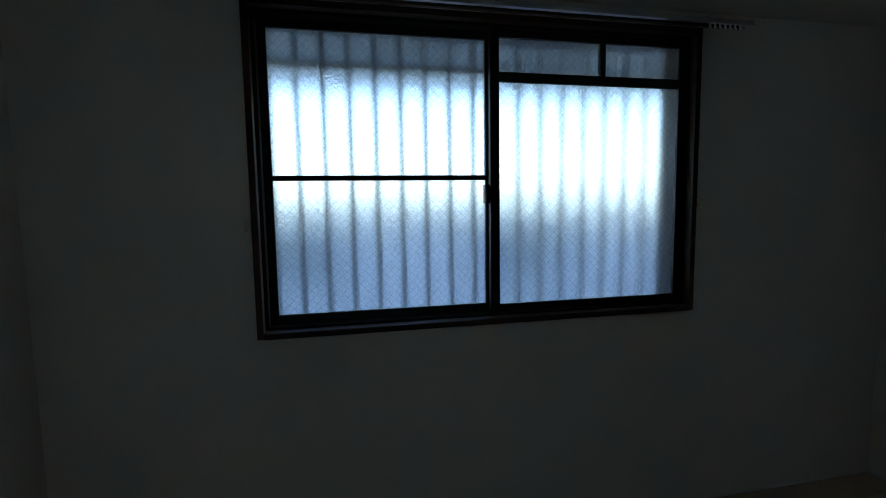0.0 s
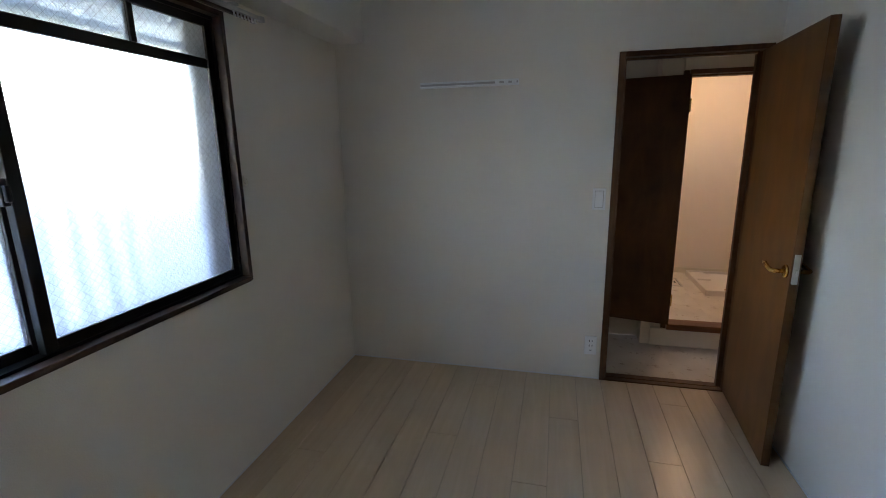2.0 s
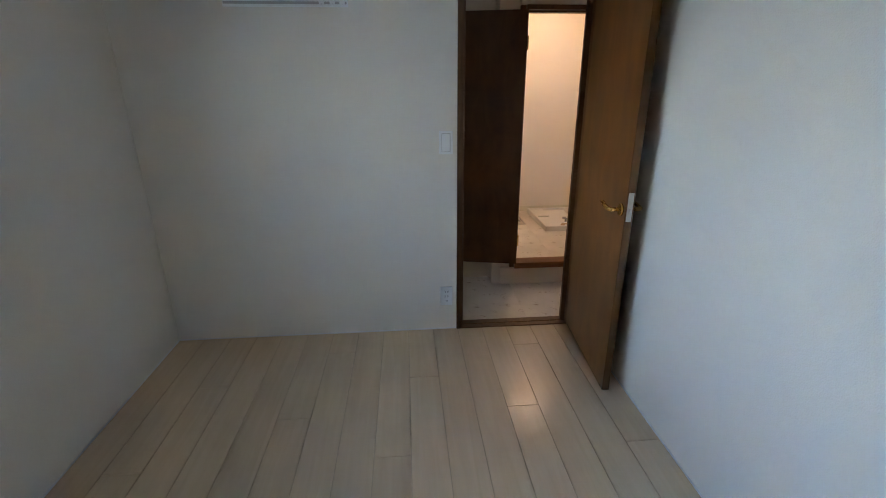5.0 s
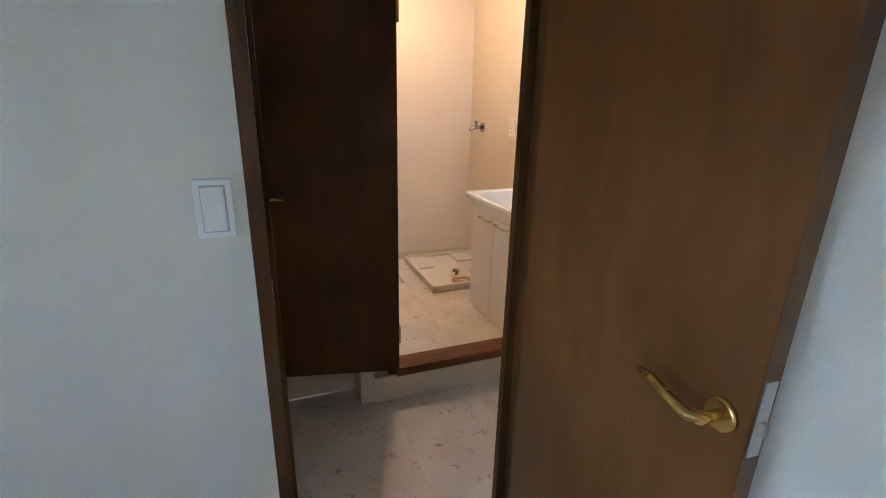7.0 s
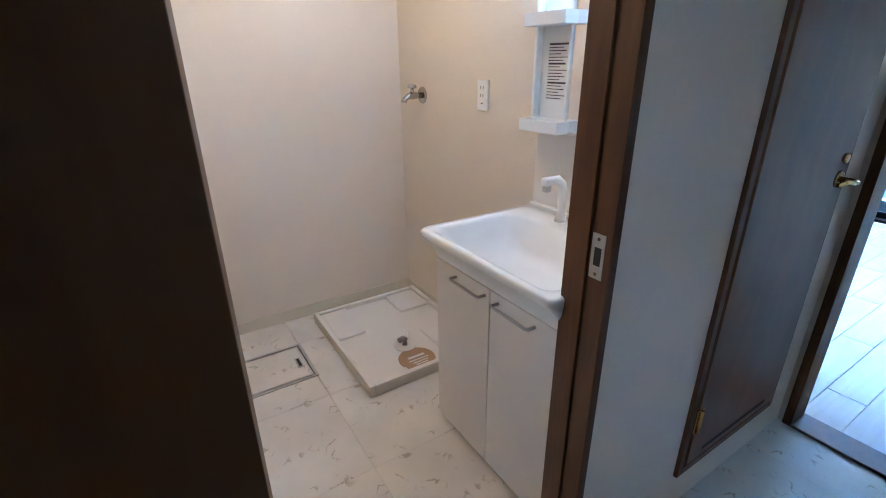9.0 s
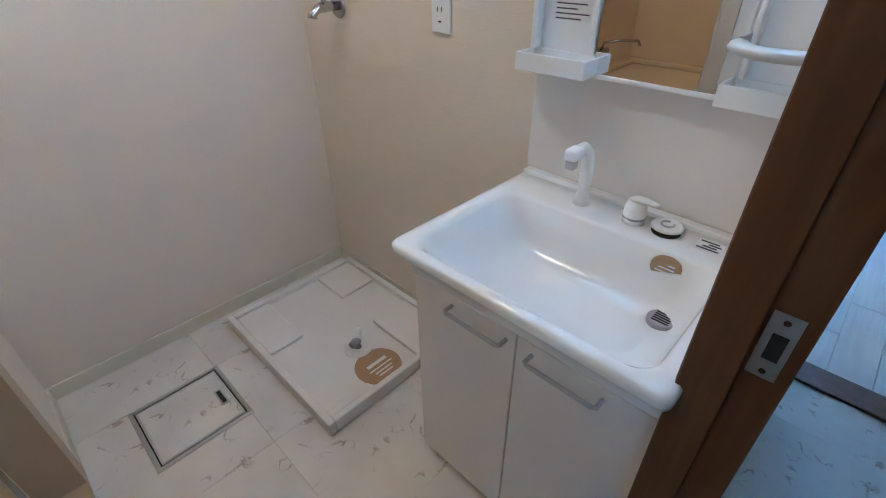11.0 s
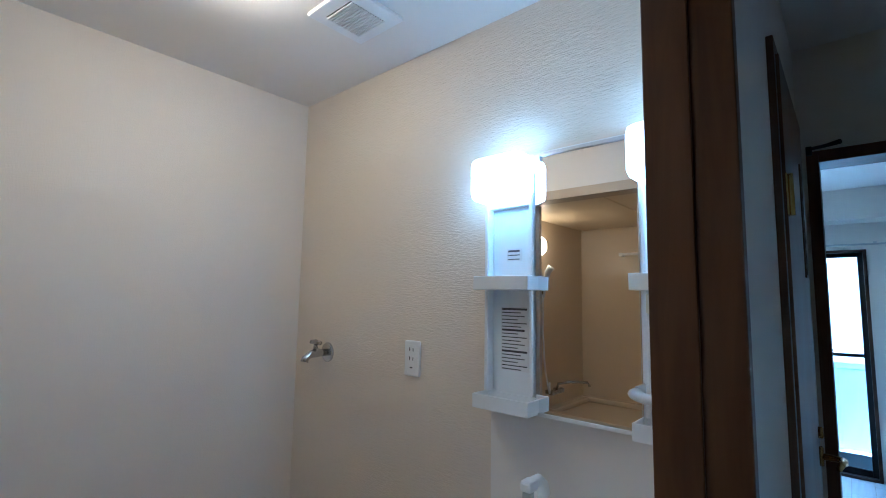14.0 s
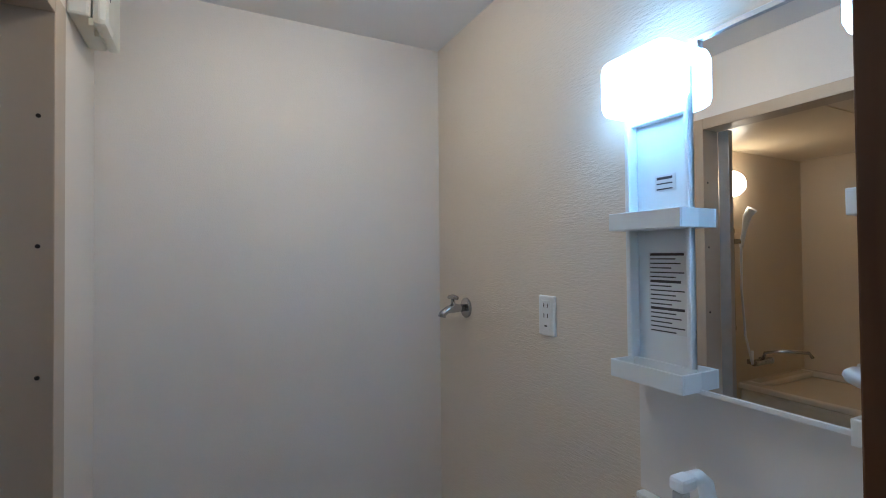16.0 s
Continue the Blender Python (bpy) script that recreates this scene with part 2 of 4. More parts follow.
def tube(bm, points, radius, sides=12, flat=1.0):
    """A round bar along points, with closed ends."""
    pts = [Vector(p) for p in points]
    rings = []
    for i, p in enumerate(pts):
        d = (pts[min(i + 1, len(pts) - 1)] - pts[max(i - 1, 0)]).normalized()
        a = d.cross(Vector((0, 0, 1)))
        a = a.normalized() if a.length > 1e-4 else Vector((1, 0, 0))
        b = d.cross(a).normalized()
        r = radius[i] if isinstance(radius, (list, tuple)) else radius
        rings.append([bm.verts.new(p + r * (math.cos(k) * a + flat * math.sin(k) * b)) for k in [2 * math.pi * j / sides for j in range(sides)]])
    for q, w in zip(rings, rings[1:]):
        for j in range(sides):
            f = bm.faces.new((q[j], q[(j + 1) % sides], w[(j + 1) % sides], w[j]))
            f.smooth = True
    bm.faces.new(rings[0])
    bm.faces.new(rings[-1][::-1])
    return bm


def disc(bm, c, axis, r, h, sides=32, bev=0.0):
    """A short round plate centred at c, from its base h along axis."""
    c, axis = Vector(c), Vector(axis).normalized()
    steps = [(0, r), (h - bev, r), (h, r - bev)] if bev else [(0, r), (h, r)]
    return tube(bm, [c + axis * s for s, _ in steps], [q for _, q in steps], sides)


def thing(name, at, label, category, group="", kind="", rz=0.0):
    ob = new(name)
    ob.empty_display_size = 0.1
    ob.location, ob.rotation_euler = at, (0, 0, radians(rz))
    return tagged(ob, label, category, group, kind)


def part(name, bm, material, parent, label="", local=False, smooth=False):
    """Links a bmesh, drawn in world metres (or the parent's own), as one mesh under a thing or a part."""
    root = parent
    while root.parent:
        root = root.parent
    if not local:
        bmesh.ops.translate(bm, verts=bm.verts, vec=-root.location)
    bmesh.ops.recalc_face_normals(bm, faces=bm.faces)
    me = bpy.data.meshes.new(name)
    bm.to_mesh(me)
    bm.free()
    me.materials.append(material)
    if smooth:
        for p in me.polygons:
            p.use_smooth = True
    ob = new(name, me)
    ob.parent = parent
    if label:
        ob["label"] = label
    return ob


def solid(name, bm, material, label, category, kind="structure", group=""):
    bmesh.ops.recalc_face_normals(bm, faces=bm.faces)
    me = bpy.data.meshes.new(name)
    bm.to_mesh(me)
    bm.free()
    me.materials.append(material)
    return tagged(new(name, me), label, category, group, kind)


def pieces(name, parent, material, spots, size, bev=0.002):
    """Alike pieces as objects on one mesh: spots are their centres."""
    me = bpy.data.meshes.new(name)
    sx, sy, sz = (s / 2 for s in size)
    bm = bmesh.new()
    lo = [bm.verts.new((x * sx, y * sy, -sz)) for x, y in ((-1, -1), (1, -1), (1, 1), (-1, 1))]
    mid = [bm.verts.new((x * sx, y * sy, sz - bev)) for x, y in ((-1, -1), (1, -1), (1, 1), (-1, 1))]
    top = [bm.verts.new((x * (sx - bev), y * (sy - bev), sz)) for x, y in ((-1, -1), (1, -1), (1, 1), (-1, 1))]
    for a, b in ((lo, mid), (mid, top)):
        for j in range(4):
            bm.faces.new((a[j], a[(j + 1) % 4], b[(j + 1) % 4], b[j]))
    bm.faces.new(top)
    bm.to_mesh(me)
    bm.free()
    me.materials.append(material)
    for c in spots:
        ob = new(name, me)
        ob.parent = parent
        ob.location = c


# ---- levels and lines of the plan ----
FLOOR_BED, FLOOR_HALL, FLOOR_WASH = 0.0, -0.17, -0.026
XW, XE = -1.622, 0.747          # bedroom west and east faces
YS, YN = -3.34, 0.0             # bedroom south and north faces
CEIL = 2.31
YH0, YH1 = 0.075, 0.985          # hall between the two door walls
XL = 2.60                       # wall with the living-room doorway
XV, YB, XB = 1.745, 2.725, 0.52  # washroom: vanity wall, back wall, bath wall
CEIL_W = 2.22
CEIL_H = 2.24

# ---- large structure: bedroom ----
WY0, WY1, WZ0, WZ1 = -2.684, -0.998, 0.844, 1.955
solid("wall_west", boxes((XW - 0.2, XW, YS - 0.1, WY0, 0, CEIL), (XW - 0.2, XW, WY1, YN, 0, CEIL), (XW - 0.2, XW, WY0, WY1, 0, WZ0), (XW - 0.2, XW, WY0, WY1, WZ1, CEIL)),
      PAPER, "off-white woven wallpaper wall with a wide window", "wall")
solid("wall_north", boxes((XW - 0.2, 0.012, YN, YH0, FLOOR_HALL, CEIL), (0.705, XE + 0.1, YN, YH0, FLOOR_HALL, CEIL), (0.012, 0.705, YN, YH0, 1.865, CEIL), (0.012, 0.705, YN + 0.002, YH0 - 0.002, FLOOR_HALL, -0.02)),
      PAPER, "off-white wallpaper wall with a doorway to the hall", "wall")
solid("wall_east", boxes((XE, XE + 0.1, YS - 0.1, YN, 0, CEIL)), PAPER, "plain off-white wallpaper wall beside the open door", "wall")
solid("wall_south", boxes((XW, XE, YS - 0.1, YS, 0, CEIL)), PAPER, "plain off-white wallpaper wall", "wall")
solid("ceiling", boxes((XW - 0.2, XE + 0.1, YS - 0.1, YH0, CEIL, CEIL + 0.1)), PAPER_CEIL, "off-white papered bedroom ceiling", "ceiling")
solid("beam", boxes((XW, XW + 0.19, YS, YN, 2.015, CEIL), bev=0.004), PAPER, "papered beam above the window", "beam")

# ---- hall, washroom, bath, living shell ----
solid("wall_hall_north", boxes((0.47, 0.548, 1.03, 1.05, FLOOR_HALL, CEIL_H), (0.47, 0.548, YH1, 1.03, FLOOR_HALL, -0.03), (1.308, XL, YH1, 1.05, FLOOR_HALL, CEIL_H), (0.548, 1.308, YH1, 1.05, 1.90, CEIL_H), (0.548, 1.308, YH1, 1.05, FLOOR_HALL, -0.03)),
      PAPER_WASH, "white papered hall wall raised above the hall floor", "wall")
solid("wall_hall_recess", boxes((-1.3, 0.40, 1.15, 1.2, FLOOR_HALL, CEIL_H), (0.40, 0.47, 1.0, 1.2, FLOOR_HALL, CEIL_H)), PAPER_WASH, "white papered wall behind the washroom door", "wall")
solid("wall_hall_west", boxes((-1.4, -1.3, YH0, 1.2, FLOOR_HALL, CEIL_H)), PAPER_WASH, "white papered end wall of the hall", "wall")
solid("ceiling_hall", boxes((-1.4, XL, YH0, 1.2, CEIL_H, CEIL_H + 0.1)), PAPER_CEIL, "white papered hall ceiling", "ceiling")
solid("wall_hall_south", boxes((XE + 0.1, XL, YH0 - 0.1, YH0, FLOOR_HALL, CEIL_H)), PAPER_WASH, "white papered hall wall", "wall")
solid("wall_vanity", boxes((XV, XV + 0.08, 1.06, YB + 0.1, FLOOR_WASH, CEIL_W)), PAPER_ACCENT, "beige ribbed wallpaper wall behind the vanity", "wall")
solid("wall_wash_back", boxes((XB - 0.1, XV, YB, YB + 0.1, FLOOR_WASH, CEIL_W)), PAPER_WASH, "cream plain wallpaper wall behind the washer pan", "wall")
solid("wall_wash_bath", boxes((XB - 0.1, XB, 2.30, YB, FLOOR_WASH, CEIL_W), (XB - 0.1, XB, 1.06, 1.60, FLOOR_WASH, CEIL_W), (XB - 0.1, XB, 1.60, 2.30, 1.91, CEIL_W)),
      PAPER_WASH, "cream wallpaper wall with the bathroom doorway", "wall")
solid("ceiling_washroom", boxes((XB - 0.1, XV + 0.08, 1.06, YB + 0.1, CEIL_W, CEIL_W + 0.1)), PAPER_CEIL, "white papered washroom ceiling", "ceiling")
solid("wall_wash_front", boxes((XB, 0.548, 1.05, 1.07, FLOOR_WASH, CEIL_W), (1.308, XV, 1.05, 1.068, FLOOR_WASH, CEIL_W), (0.548, 1.308, 1.05, 1.07, 1.90, CEIL_W)), PAPER_WASH, "cream wallpaper beside the washroom door", "wall")

BX0, BX1, BY0, BY1, BZ = -1.23, 0.42, 1.22, 2.72, 1.98
solid("wall_bath", boxes((BX0 - 0.06, BX0, BY0 - 0.06, BY1 + 0.06, -0.06, BZ + 0.06), (BX0, BX1, BY1, BY1 + 0.06, -0.06, BZ + 0.06), (BX0, BX1, BY0 - 0.02, BY0, -0.06, BZ + 0.06)), BATHWALL, "tan moulded bathroom wall panels", "wall")
solid("ceiling_bath", boxes((BX0, BX1, BY0, BY1, BZ, BZ + 0.06), (BX0, BX1, 1.98, 1.986, BZ - 0.003, BZ)), BATHWALL, "tan bathroom ceiling panels with a joint", "ceiling")
solid("floor_bath", boxes((BX0, BX1, BY0, BY1, -0.12, -0.06)), BATHWALL, "tan bathroom floor pan", "floor")

LX1, LY0, LY1 = 6.2, 0.05, 3.4
LC = 2.35
solid("wall_living_west", boxes((XL, XL + 0.1, 0.955, LY1, FLOOR_HALL, LC), (XL, XL + 0.1, LY0 - 0.1, 0.165, FLOOR_HALL, LC), (XL, XL + 0.1, 0.165, 0.955, 1.855, LC)), PAPER_WASH, "white wall with the living-room doorway", "wall")
solid("wall_living_south", boxes((XL + 0.1, LX1 + 0.15, LY0 - 0.1, LY0, FLOOR_HALL, LC)), PAPER, "white living-room wall", "wall")
solid("wall_living_north", boxes((XL + 0.1, LX1 + 0.15, LY1, LY1 + 0.1, FLOOR_HALL, LC)), PAPER, "white living-room wall", "wall")
solid("wall_living_east", boxes((LX1, LX1 + 0.15, LY0, 0.74, FLOOR_HALL, LC), (LX1, LX1 + 0.15, 2.14, LY1, FLOOR_HALL, LC), (LX1, LX1 + 0.15, 0.74, 2.14, 1.84, LC)), PAPER, "white living-room wall with a balcony window", "wall")
solid("ceiling_living", boxes((XL, LX1 + 0.15, LY0 - 0.1, LY1 + 0.1, LC, LC + 0.1)), PAPER_CEIL, "white living-room ceiling", "ceiling")
solid("beam_living", boxes((LX1 - 0.3, LX1, LY0, LY1, 2.08, LC)), PAPER, "white beam above the balcony window", "beam")
solid("wall_pier", boxes((5.86, LX1, LY0, 0.45, FLOOR_HALL, LC)), PAPER, "white wall pier beside the balcony window", "wall")

# floors: a joint bed under single pieces
bed_floor = solid("floor", boxes((XW, XE, YS, YN, -0.1, -0.005)), JOINT, "pale whitewashed plank floor of the bedroom", "floor")
hall_floor = solid("floor_hall", boxes((-1.3, XL, YH0, 1.15, FLOOR_HALL - 0.1, FLOOR_HALL - 0.005)), VINYL_JOINT, "pale marble-pattern vinyl hall floor", "floor")
wash_floor = solid("floor_washroom", boxes((XB, XV, 1.06, YB, FLOOR_WASH - 0.1, FLOOR_WASH - 0.004)), VINYL_JOINT, "pale marble-pattern vinyl washroom floor", "floor")
live_floor = solid("floor_living", boxes((XL + 0.1, LX1, LY0, LY1, FLOOR_HALL - 0.1, FLOOR_HALL - 0.004)), JOINT, "pale plank living-room floor", "floor")

# thin joint strips at the foot of the walls
solid("baseboard", boxes((XW, XW + 0.004, YS, YN, 0, 0.006), (XW + 0.004, 0.0, YN - 0.004, YN, 0, 0.006), (XE - 0.004, XE, YS, YN, 0, 0.006)), PAPERWHITE, "thin white sealing bead along the floor", "trim")
solid("baseboard_washroom", boxes((XB, XV, YB - 0.008, YB, FLOOR_WASH, 0.035), (XB, XB + 0.008, 2.36, YB, FLOOR_WASH, 0.035), (XV - 0.008, XV, 1.70, YB, FLOOR_WASH, 0.035), bev=0.002), CREAM, "low cream vinyl skirting", "trim")

# outside: ground, neighbours, eave, balcony
solid("ground", boxes((-300, 300, -300, 300, -3.6, -3.4)), GROUND, "dark asphalt ground", "ground")
solid("eave", boxes((XW - 1.25, XW - 0.2, -4.2, 0.6, 1.98, 2.12)), CONCRETE, "grey concrete walkway slab above the window", "slab")
solid("balcony_floor", boxes((LX1 + 0.15, 7.4, -1.0, 4.5, -0.32, -0.2)), CONCRETE, "painted concrete balcony floor", "balcony")
# The upper slab is out of view, added to cut daylight into the living room.
solid("balcony_shade_slab", boxes((LX1 + 0.15, 7.5, -1.0, 4.5, 2.2, 2.34)), CONCRETE, "unseen concrete slab added to shade the balcony window", "slab")
solid("balcony_parapet", boxes((7.3, 7.42, -1.0, 4.5, -0.2, 0.66), (7.28, 7.44, -1.0, 4.5, 0.66, 0.72), (LX1 + 0.15, 7.3, -1.1, -1.0, -0.2, 0.66), bev=0.01), CONCRETE, "pale painted balcony parapet", "parapet")
solid("balcony_step", boxes((LX1 + 0.15, LX1 + 0.28, 0.6, 2.6, -0.2, 0.0)), CONCRETE, "blue-grey step outside the balcony window", "step")


def building(at, w, d, h, rows, cols, material, label, face):
    """A block with recessed windows on the side that faces the flat. face: +1 looks to +x, -1 to -x."""
    b = thing("apartment_building", at, label, "building")
    x, y, z = at
    part("wall", boxes((x - d / 2, x + d / 2, y - w / 2, y + w / 2, z, z + h)), material, b)
    part("roof", boxes((x - d / 2 - 0.2, x + d / 2 + 0.2, y - w / 2 - 0.2, y + w / 2 + 0.2, z + h, z + h + 0.3)), material, b)
    fx = x + face * d / 2
    for r in range(rows):
        for c in range(cols):
            wy = y - w / 2 + w * (c + 0.5) / cols
            wz = z + h * (r + 0.35) / rows
            win = part("window", boxes((fx, fx + face * 0.12, wy - 1.0, wy - 0.9, wz, wz + 1.2), (fx, fx + face * 0.12, wy + 0.9, wy + 1.0, wz, wz + 1.2),
                                       (fx, fx + face * 0.12, wy - 0.9, wy + 0.9, wz, wz + 0.1), (fx, fx + face * 0.12, wy - 0.9, wy + 0.9, wz + 1.1, wz + 1.2)), CONCRETE, b)
            part("pane", boxes((fx + face * 0.01, fx + face * 0.05, wy - 0.9, wy + 0.9, wz + 0.1, wz + 1.1)), PANE_DARK, win)
    return b


building((38, 4, -3.4), 46, 10, 13, 5, 9, FACADE, "white apartment block seen across the street", -1)
building((-14, -6, -3.4), 30, 8, 4.6, 2, 6, FACADE_DARK, "low grey-blue neighbouring house", 1)

# ---- bedroom window ----
win = thing("window_1", (XW, (WY0 + WY1) / 2, WZ0), "dark sliding window with frosted wired glass and wooden lining", "window", kind="structure")
LIN = 0.022
part("window_frame", boxes((XW - 0.026, XW + 0.012, WY0, WY0 + LIN, WZ0, WZ1), (XW - 0.026, XW + 0.012, WY1 - LIN, WY1, WZ0, WZ1), (XW - 0.026, XW + 0.012, WY0 + LIN, WY1 - LIN, WZ1 - LIN, WZ1), bev=0.002), DARK_TRIM, win, "dark brown wooden window lining")
part("window_sill", boxes((XW - 0.026, XW + 0.02, WY0 + LIN, WY1 - LIN, WZ0, WZ0 + LIN), bev=0.003), DARK_TRIM, win, "dark brown wooden sill with a soft sheen")
A0, A1, AZ0, AZ1 = WY0 + LIN, WY1 - LIN, WZ0 + LIN, WZ1 - LIN
part("outer_track", boxes((XW - 0.2, XW - 0.026, A0 - 0.02, A0 + 0.012, AZ0 - 0.02, AZ1 + 0.02), (XW - 0.2, XW - 0.026, A1 - 0.004, A1 + 0.02, AZ0 - 0.02, AZ1 + 0.02), (XW - 0.2, XW - 0.026, A0, A1, AZ0 - 0.02, AZ0 + 0.008), (XW - 0.2, XW - 0.026, A0, A1, AZ1 - 0.012, AZ1 + 0.02)), BLACK, win, "black aluminium track frame")


def sash(x, y0, y1, z0, z1, bars, ww=0.036):
    """A sliding sash: stiles, rails and glazing bars as one frame, with its panes."""
    items = [(x - 0.014, x + 0.014, y0, y0 + ww, z0, z1), (x - 0.014, x + 0.014, y1 - ww, y1, z0, z1), (x - 0.014, x + 0.014, y0 + ww, y1 - ww, z0, z0 + ww), (x - 0.014, x + 0.014, y0 + ww, y1 - ww, z1 - ww, z1)]
    for b in bars:
        items.append((x - 0.012, x + 0.012, *b))
    s = part("sash", boxes(*items, bev=0.002), BLACK, win, "black aluminium sliding sash")
    return s


MIDY = -1.832
s1 = sash(XW - 0.082, A0 + 0.004, MIDY + 0.012, AZ0 + 0.005, AZ1 - 0.006, [(A0 + 0.02, MIDY, 1.38, 1.398)])
pane = part("pane", boxes((XW - 0.085, XW - 0.080, A0 + 0.02, MIDY - 0.005, AZ0 + 0.02, AZ1 - 0.02)), FROST, s1, "frosted wired glass")
pane.visible_shadow = False
s2 = sash(XW - 0.048, MIDY - 0.016, A1 - 0.004, AZ0 + 0.005, AZ1 - 0.006, [(MIDY, A1 - 0.02, 1.735, 1.771), (-1.404, -1.382, 1.771, AZ1 - 0.02)])
pane2 = part("pane", boxes((XW - 0.051, XW - 0.046, MIDY, A1 - 0.02, AZ0 + 0.02, AZ1 - 0.02)), FROST, s2, "frosted wired glass")
pane2.visible_shadow = False
latch = part("crescent_latch", boxes((XW - 0.068, XW - 0.036, MIDY - 0.035, MIDY - 0.0165, 1.29, 1.362), (XW - 0.036, XW - 0.024, MIDY - 0.032, MIDY - 0.018, 1.30, 1.345), bev=0.003), BLACK, win, "black crescent latch")

grille = thing("window_grille", (XW - 0.23, (WY0 + WY1) / 2, WZ0), "dark security grille with upright bars behind the glass", "grille")
for gz in (WZ0 - 0.02, 1.80):
    part("rail", boxes((XW - 0.245, XW - 0.222, WY0 - 0.1, WY1 + 0.1, gz, gz + 0.03), bev=0.003), GRILLE, grille)
for i in range(18):
    gy = WY0 + 0.04 + i * 0.098
    part("bar", boxes((XW - 0.237, XW - 0.224, gy - 0.009, gy + 0.009, WZ0, 1.98), bev=0.002), GRILLE, grille)
for gy in (WY0 - 0.07, WY1 + 0.07):
    part("bracket", boxes((XW - 0.24, XW - 0.2, gy - 0.01, gy + 0.01, 1.805, 1.825)), GRILLE, grille)

for i, hz in enumerate((1.23, 1.283)):
    hy = (WY0 - 0.012, WY1 + 0.012)[i]
    hook = thing("tieback_hook", (XW, hy, hz), "small cream plastic curtain hook beside the window", "hook", "curtain hooks")
    part("plate", boxes((XW, XW + 0.006, hy - 0.011, hy + 0.011, hz - 0.022, hz + 0.022), bev=0.003), CREAM, hook)
    bm = bmesh.new()
    tube(bm, [(XW + 0.004, hy, hz - 0.012), (XW + 0.022, hy, hz - 0.014), (XW + 0.028, hy, hz - 0.002), (XW + 0.024, hy, hz + 0.01)], 0.004, 8)
    part("prong", bm, CREAM, hook)

rail = thing("curtain_rail", (XW, -1.85, WZ1 - 0.008), "double aluminium curtain rail above the window", "curtain rail")
for rx in (0.045, 0.085):
    part("track", boxes((XW + rx - 0.009, XW + rx + 0.009, WY0 - 0.1, WY1 + 0.138, WZ1 - 0.010, WZ1 + 0.006), bev=0.003), DARK_TRIM if rx < 0.06 else STEEL, rail)
    part("end_cap", boxes((XW + rx - 0.011, XW + rx + 0.011, WY1 + 0.130, WY1 + 0.152, WZ1 - 0.014, WZ1 + 0.009), bev=0.003), GREY, rail)
for ry in (-2.6, -1.85, -1.03):
    part("bracket", boxes((XW, XW + 0.1, ry - 0.012, ry + 0.012, WZ1 + 0.007, WZ1 + 0.019), (XW, XW + 0.005, ry - 0.014, ry + 0.014, WZ1 - 0.006, WZ1 + 0.037), bev=0.002), STEEL, rail)
for i in range(7):
    ry = -0.90 - 0.022 * i
    bm = bmesh.new()
    tube(bm, [(XW + 0.085, ry, WZ1 - 0.010), (XW + 0.085, ry, WZ1 - 0.023), (XW + 0.09, ry, WZ1 - 0.028)], 0.004, 8)
    part("runner", bm, WHITE, rail)

# ---- bedroom north wall fittings ----
pr = thing("hanging_rail", (-0.83, 0, 1.743), "white picture hanging rail on the wall", "rail")
part("rail", boxes((-1.091, -0.520, -0.012, 0, 1.741, 1.773), (-1.091, -0.520, -0.018, -0.012, 1.741, 1.749), (-1.091, -0.520, -0.018, -0.012, 1.766, 1.773), bev=0.002), WHITE, pr)
for hx in (-0.64, -0.59, -0.545):
    bm = boxes((hx - 0.012, hx + 0.012, -0.022, -0.013, 1.749, 1.771), bev=0.002)
    tube(bm, [(hx, -0.02, 1.753), (hx, -0.035, 1.745), (hx, -0.04, 1.757)], 0.003, 8)
    part("hook", bm, WHITE, pr, "white sliding hook")
# Shade inside the rail channel, put in as a grey strip.
part("groove", boxes((-1.087, -0.525, -0.0135, -0.0121, 1.752, 1.763)), GAP_SHADE, pr)


def wall_plate(name, label, cat, c, face, w, h):
    """A rounded plate on a wall. face: 'y' looks to -y, 'x' looks to -x."""
    ob = thing(name, c, label, cat)
    def rect(u, v, uw, vh, d0, d1, bev):
        if face == "y":
            return boxes((c[0] + u - uw / 2, c[0] + u + uw / 2, c[1] - d1, c[1] - d0, c[2] + v - vh / 2, c[2] + v + vh / 2), bev=bev)
        return boxes((c[0] - d1, c[0] - d0, c[1] + u - uw / 2, c[1] + u + uw / 2, c[2] + v - vh / 2, c[2] + v + vh / 2), bev=bev)
    part("plate", rect(0, 0, w, h, 0, 0.011, 0.004), WHITE, ob)
    return ob, rect


sw, rect = wall_plate("light_switch", "white wall switch with a wide rocker beside the door", "light switch", (-0.060, 0, 1.108), "y", 0.072, 0.12)
# Grey sheet drawn as the shaded gap around the rocker.
part("rocker_gap_shade", rect(0, 0, 0.047, 0.095, 0.011, 0.0116, 0.0), GAP_SHADE, sw)
part("rocker", rect(-0.001, 0, 0.042, 0.09, 0.0117, 0.0165, 0.002), WHITE, sw)
for name, c, face in (("wall_outlet", (-0.060, 0, 0.22), "y"), ("wall_outlet", (XV, 1.997, 1.142), "x")):
    o, rect = wall_plate(name, "white double wall outlet plate", "outlet", c, face, 0.07, 0.118)
    part("insert", rect(0, 0, 0.04, 0.09, 0.011, 0.0125, 0.001), WHITE, o)
    for v in (0.03, 0.0):
        for u in (-0.008, 0.008):
            part("slot", rect(u, v, 0.003, 0.012, 0.0126, 0.0131, 0), DARK, o)
    part("earth_slot", rect(0.0, -0.03, 0.012, 0.004, 0.0126, 0.0131, 0), DARK, o)


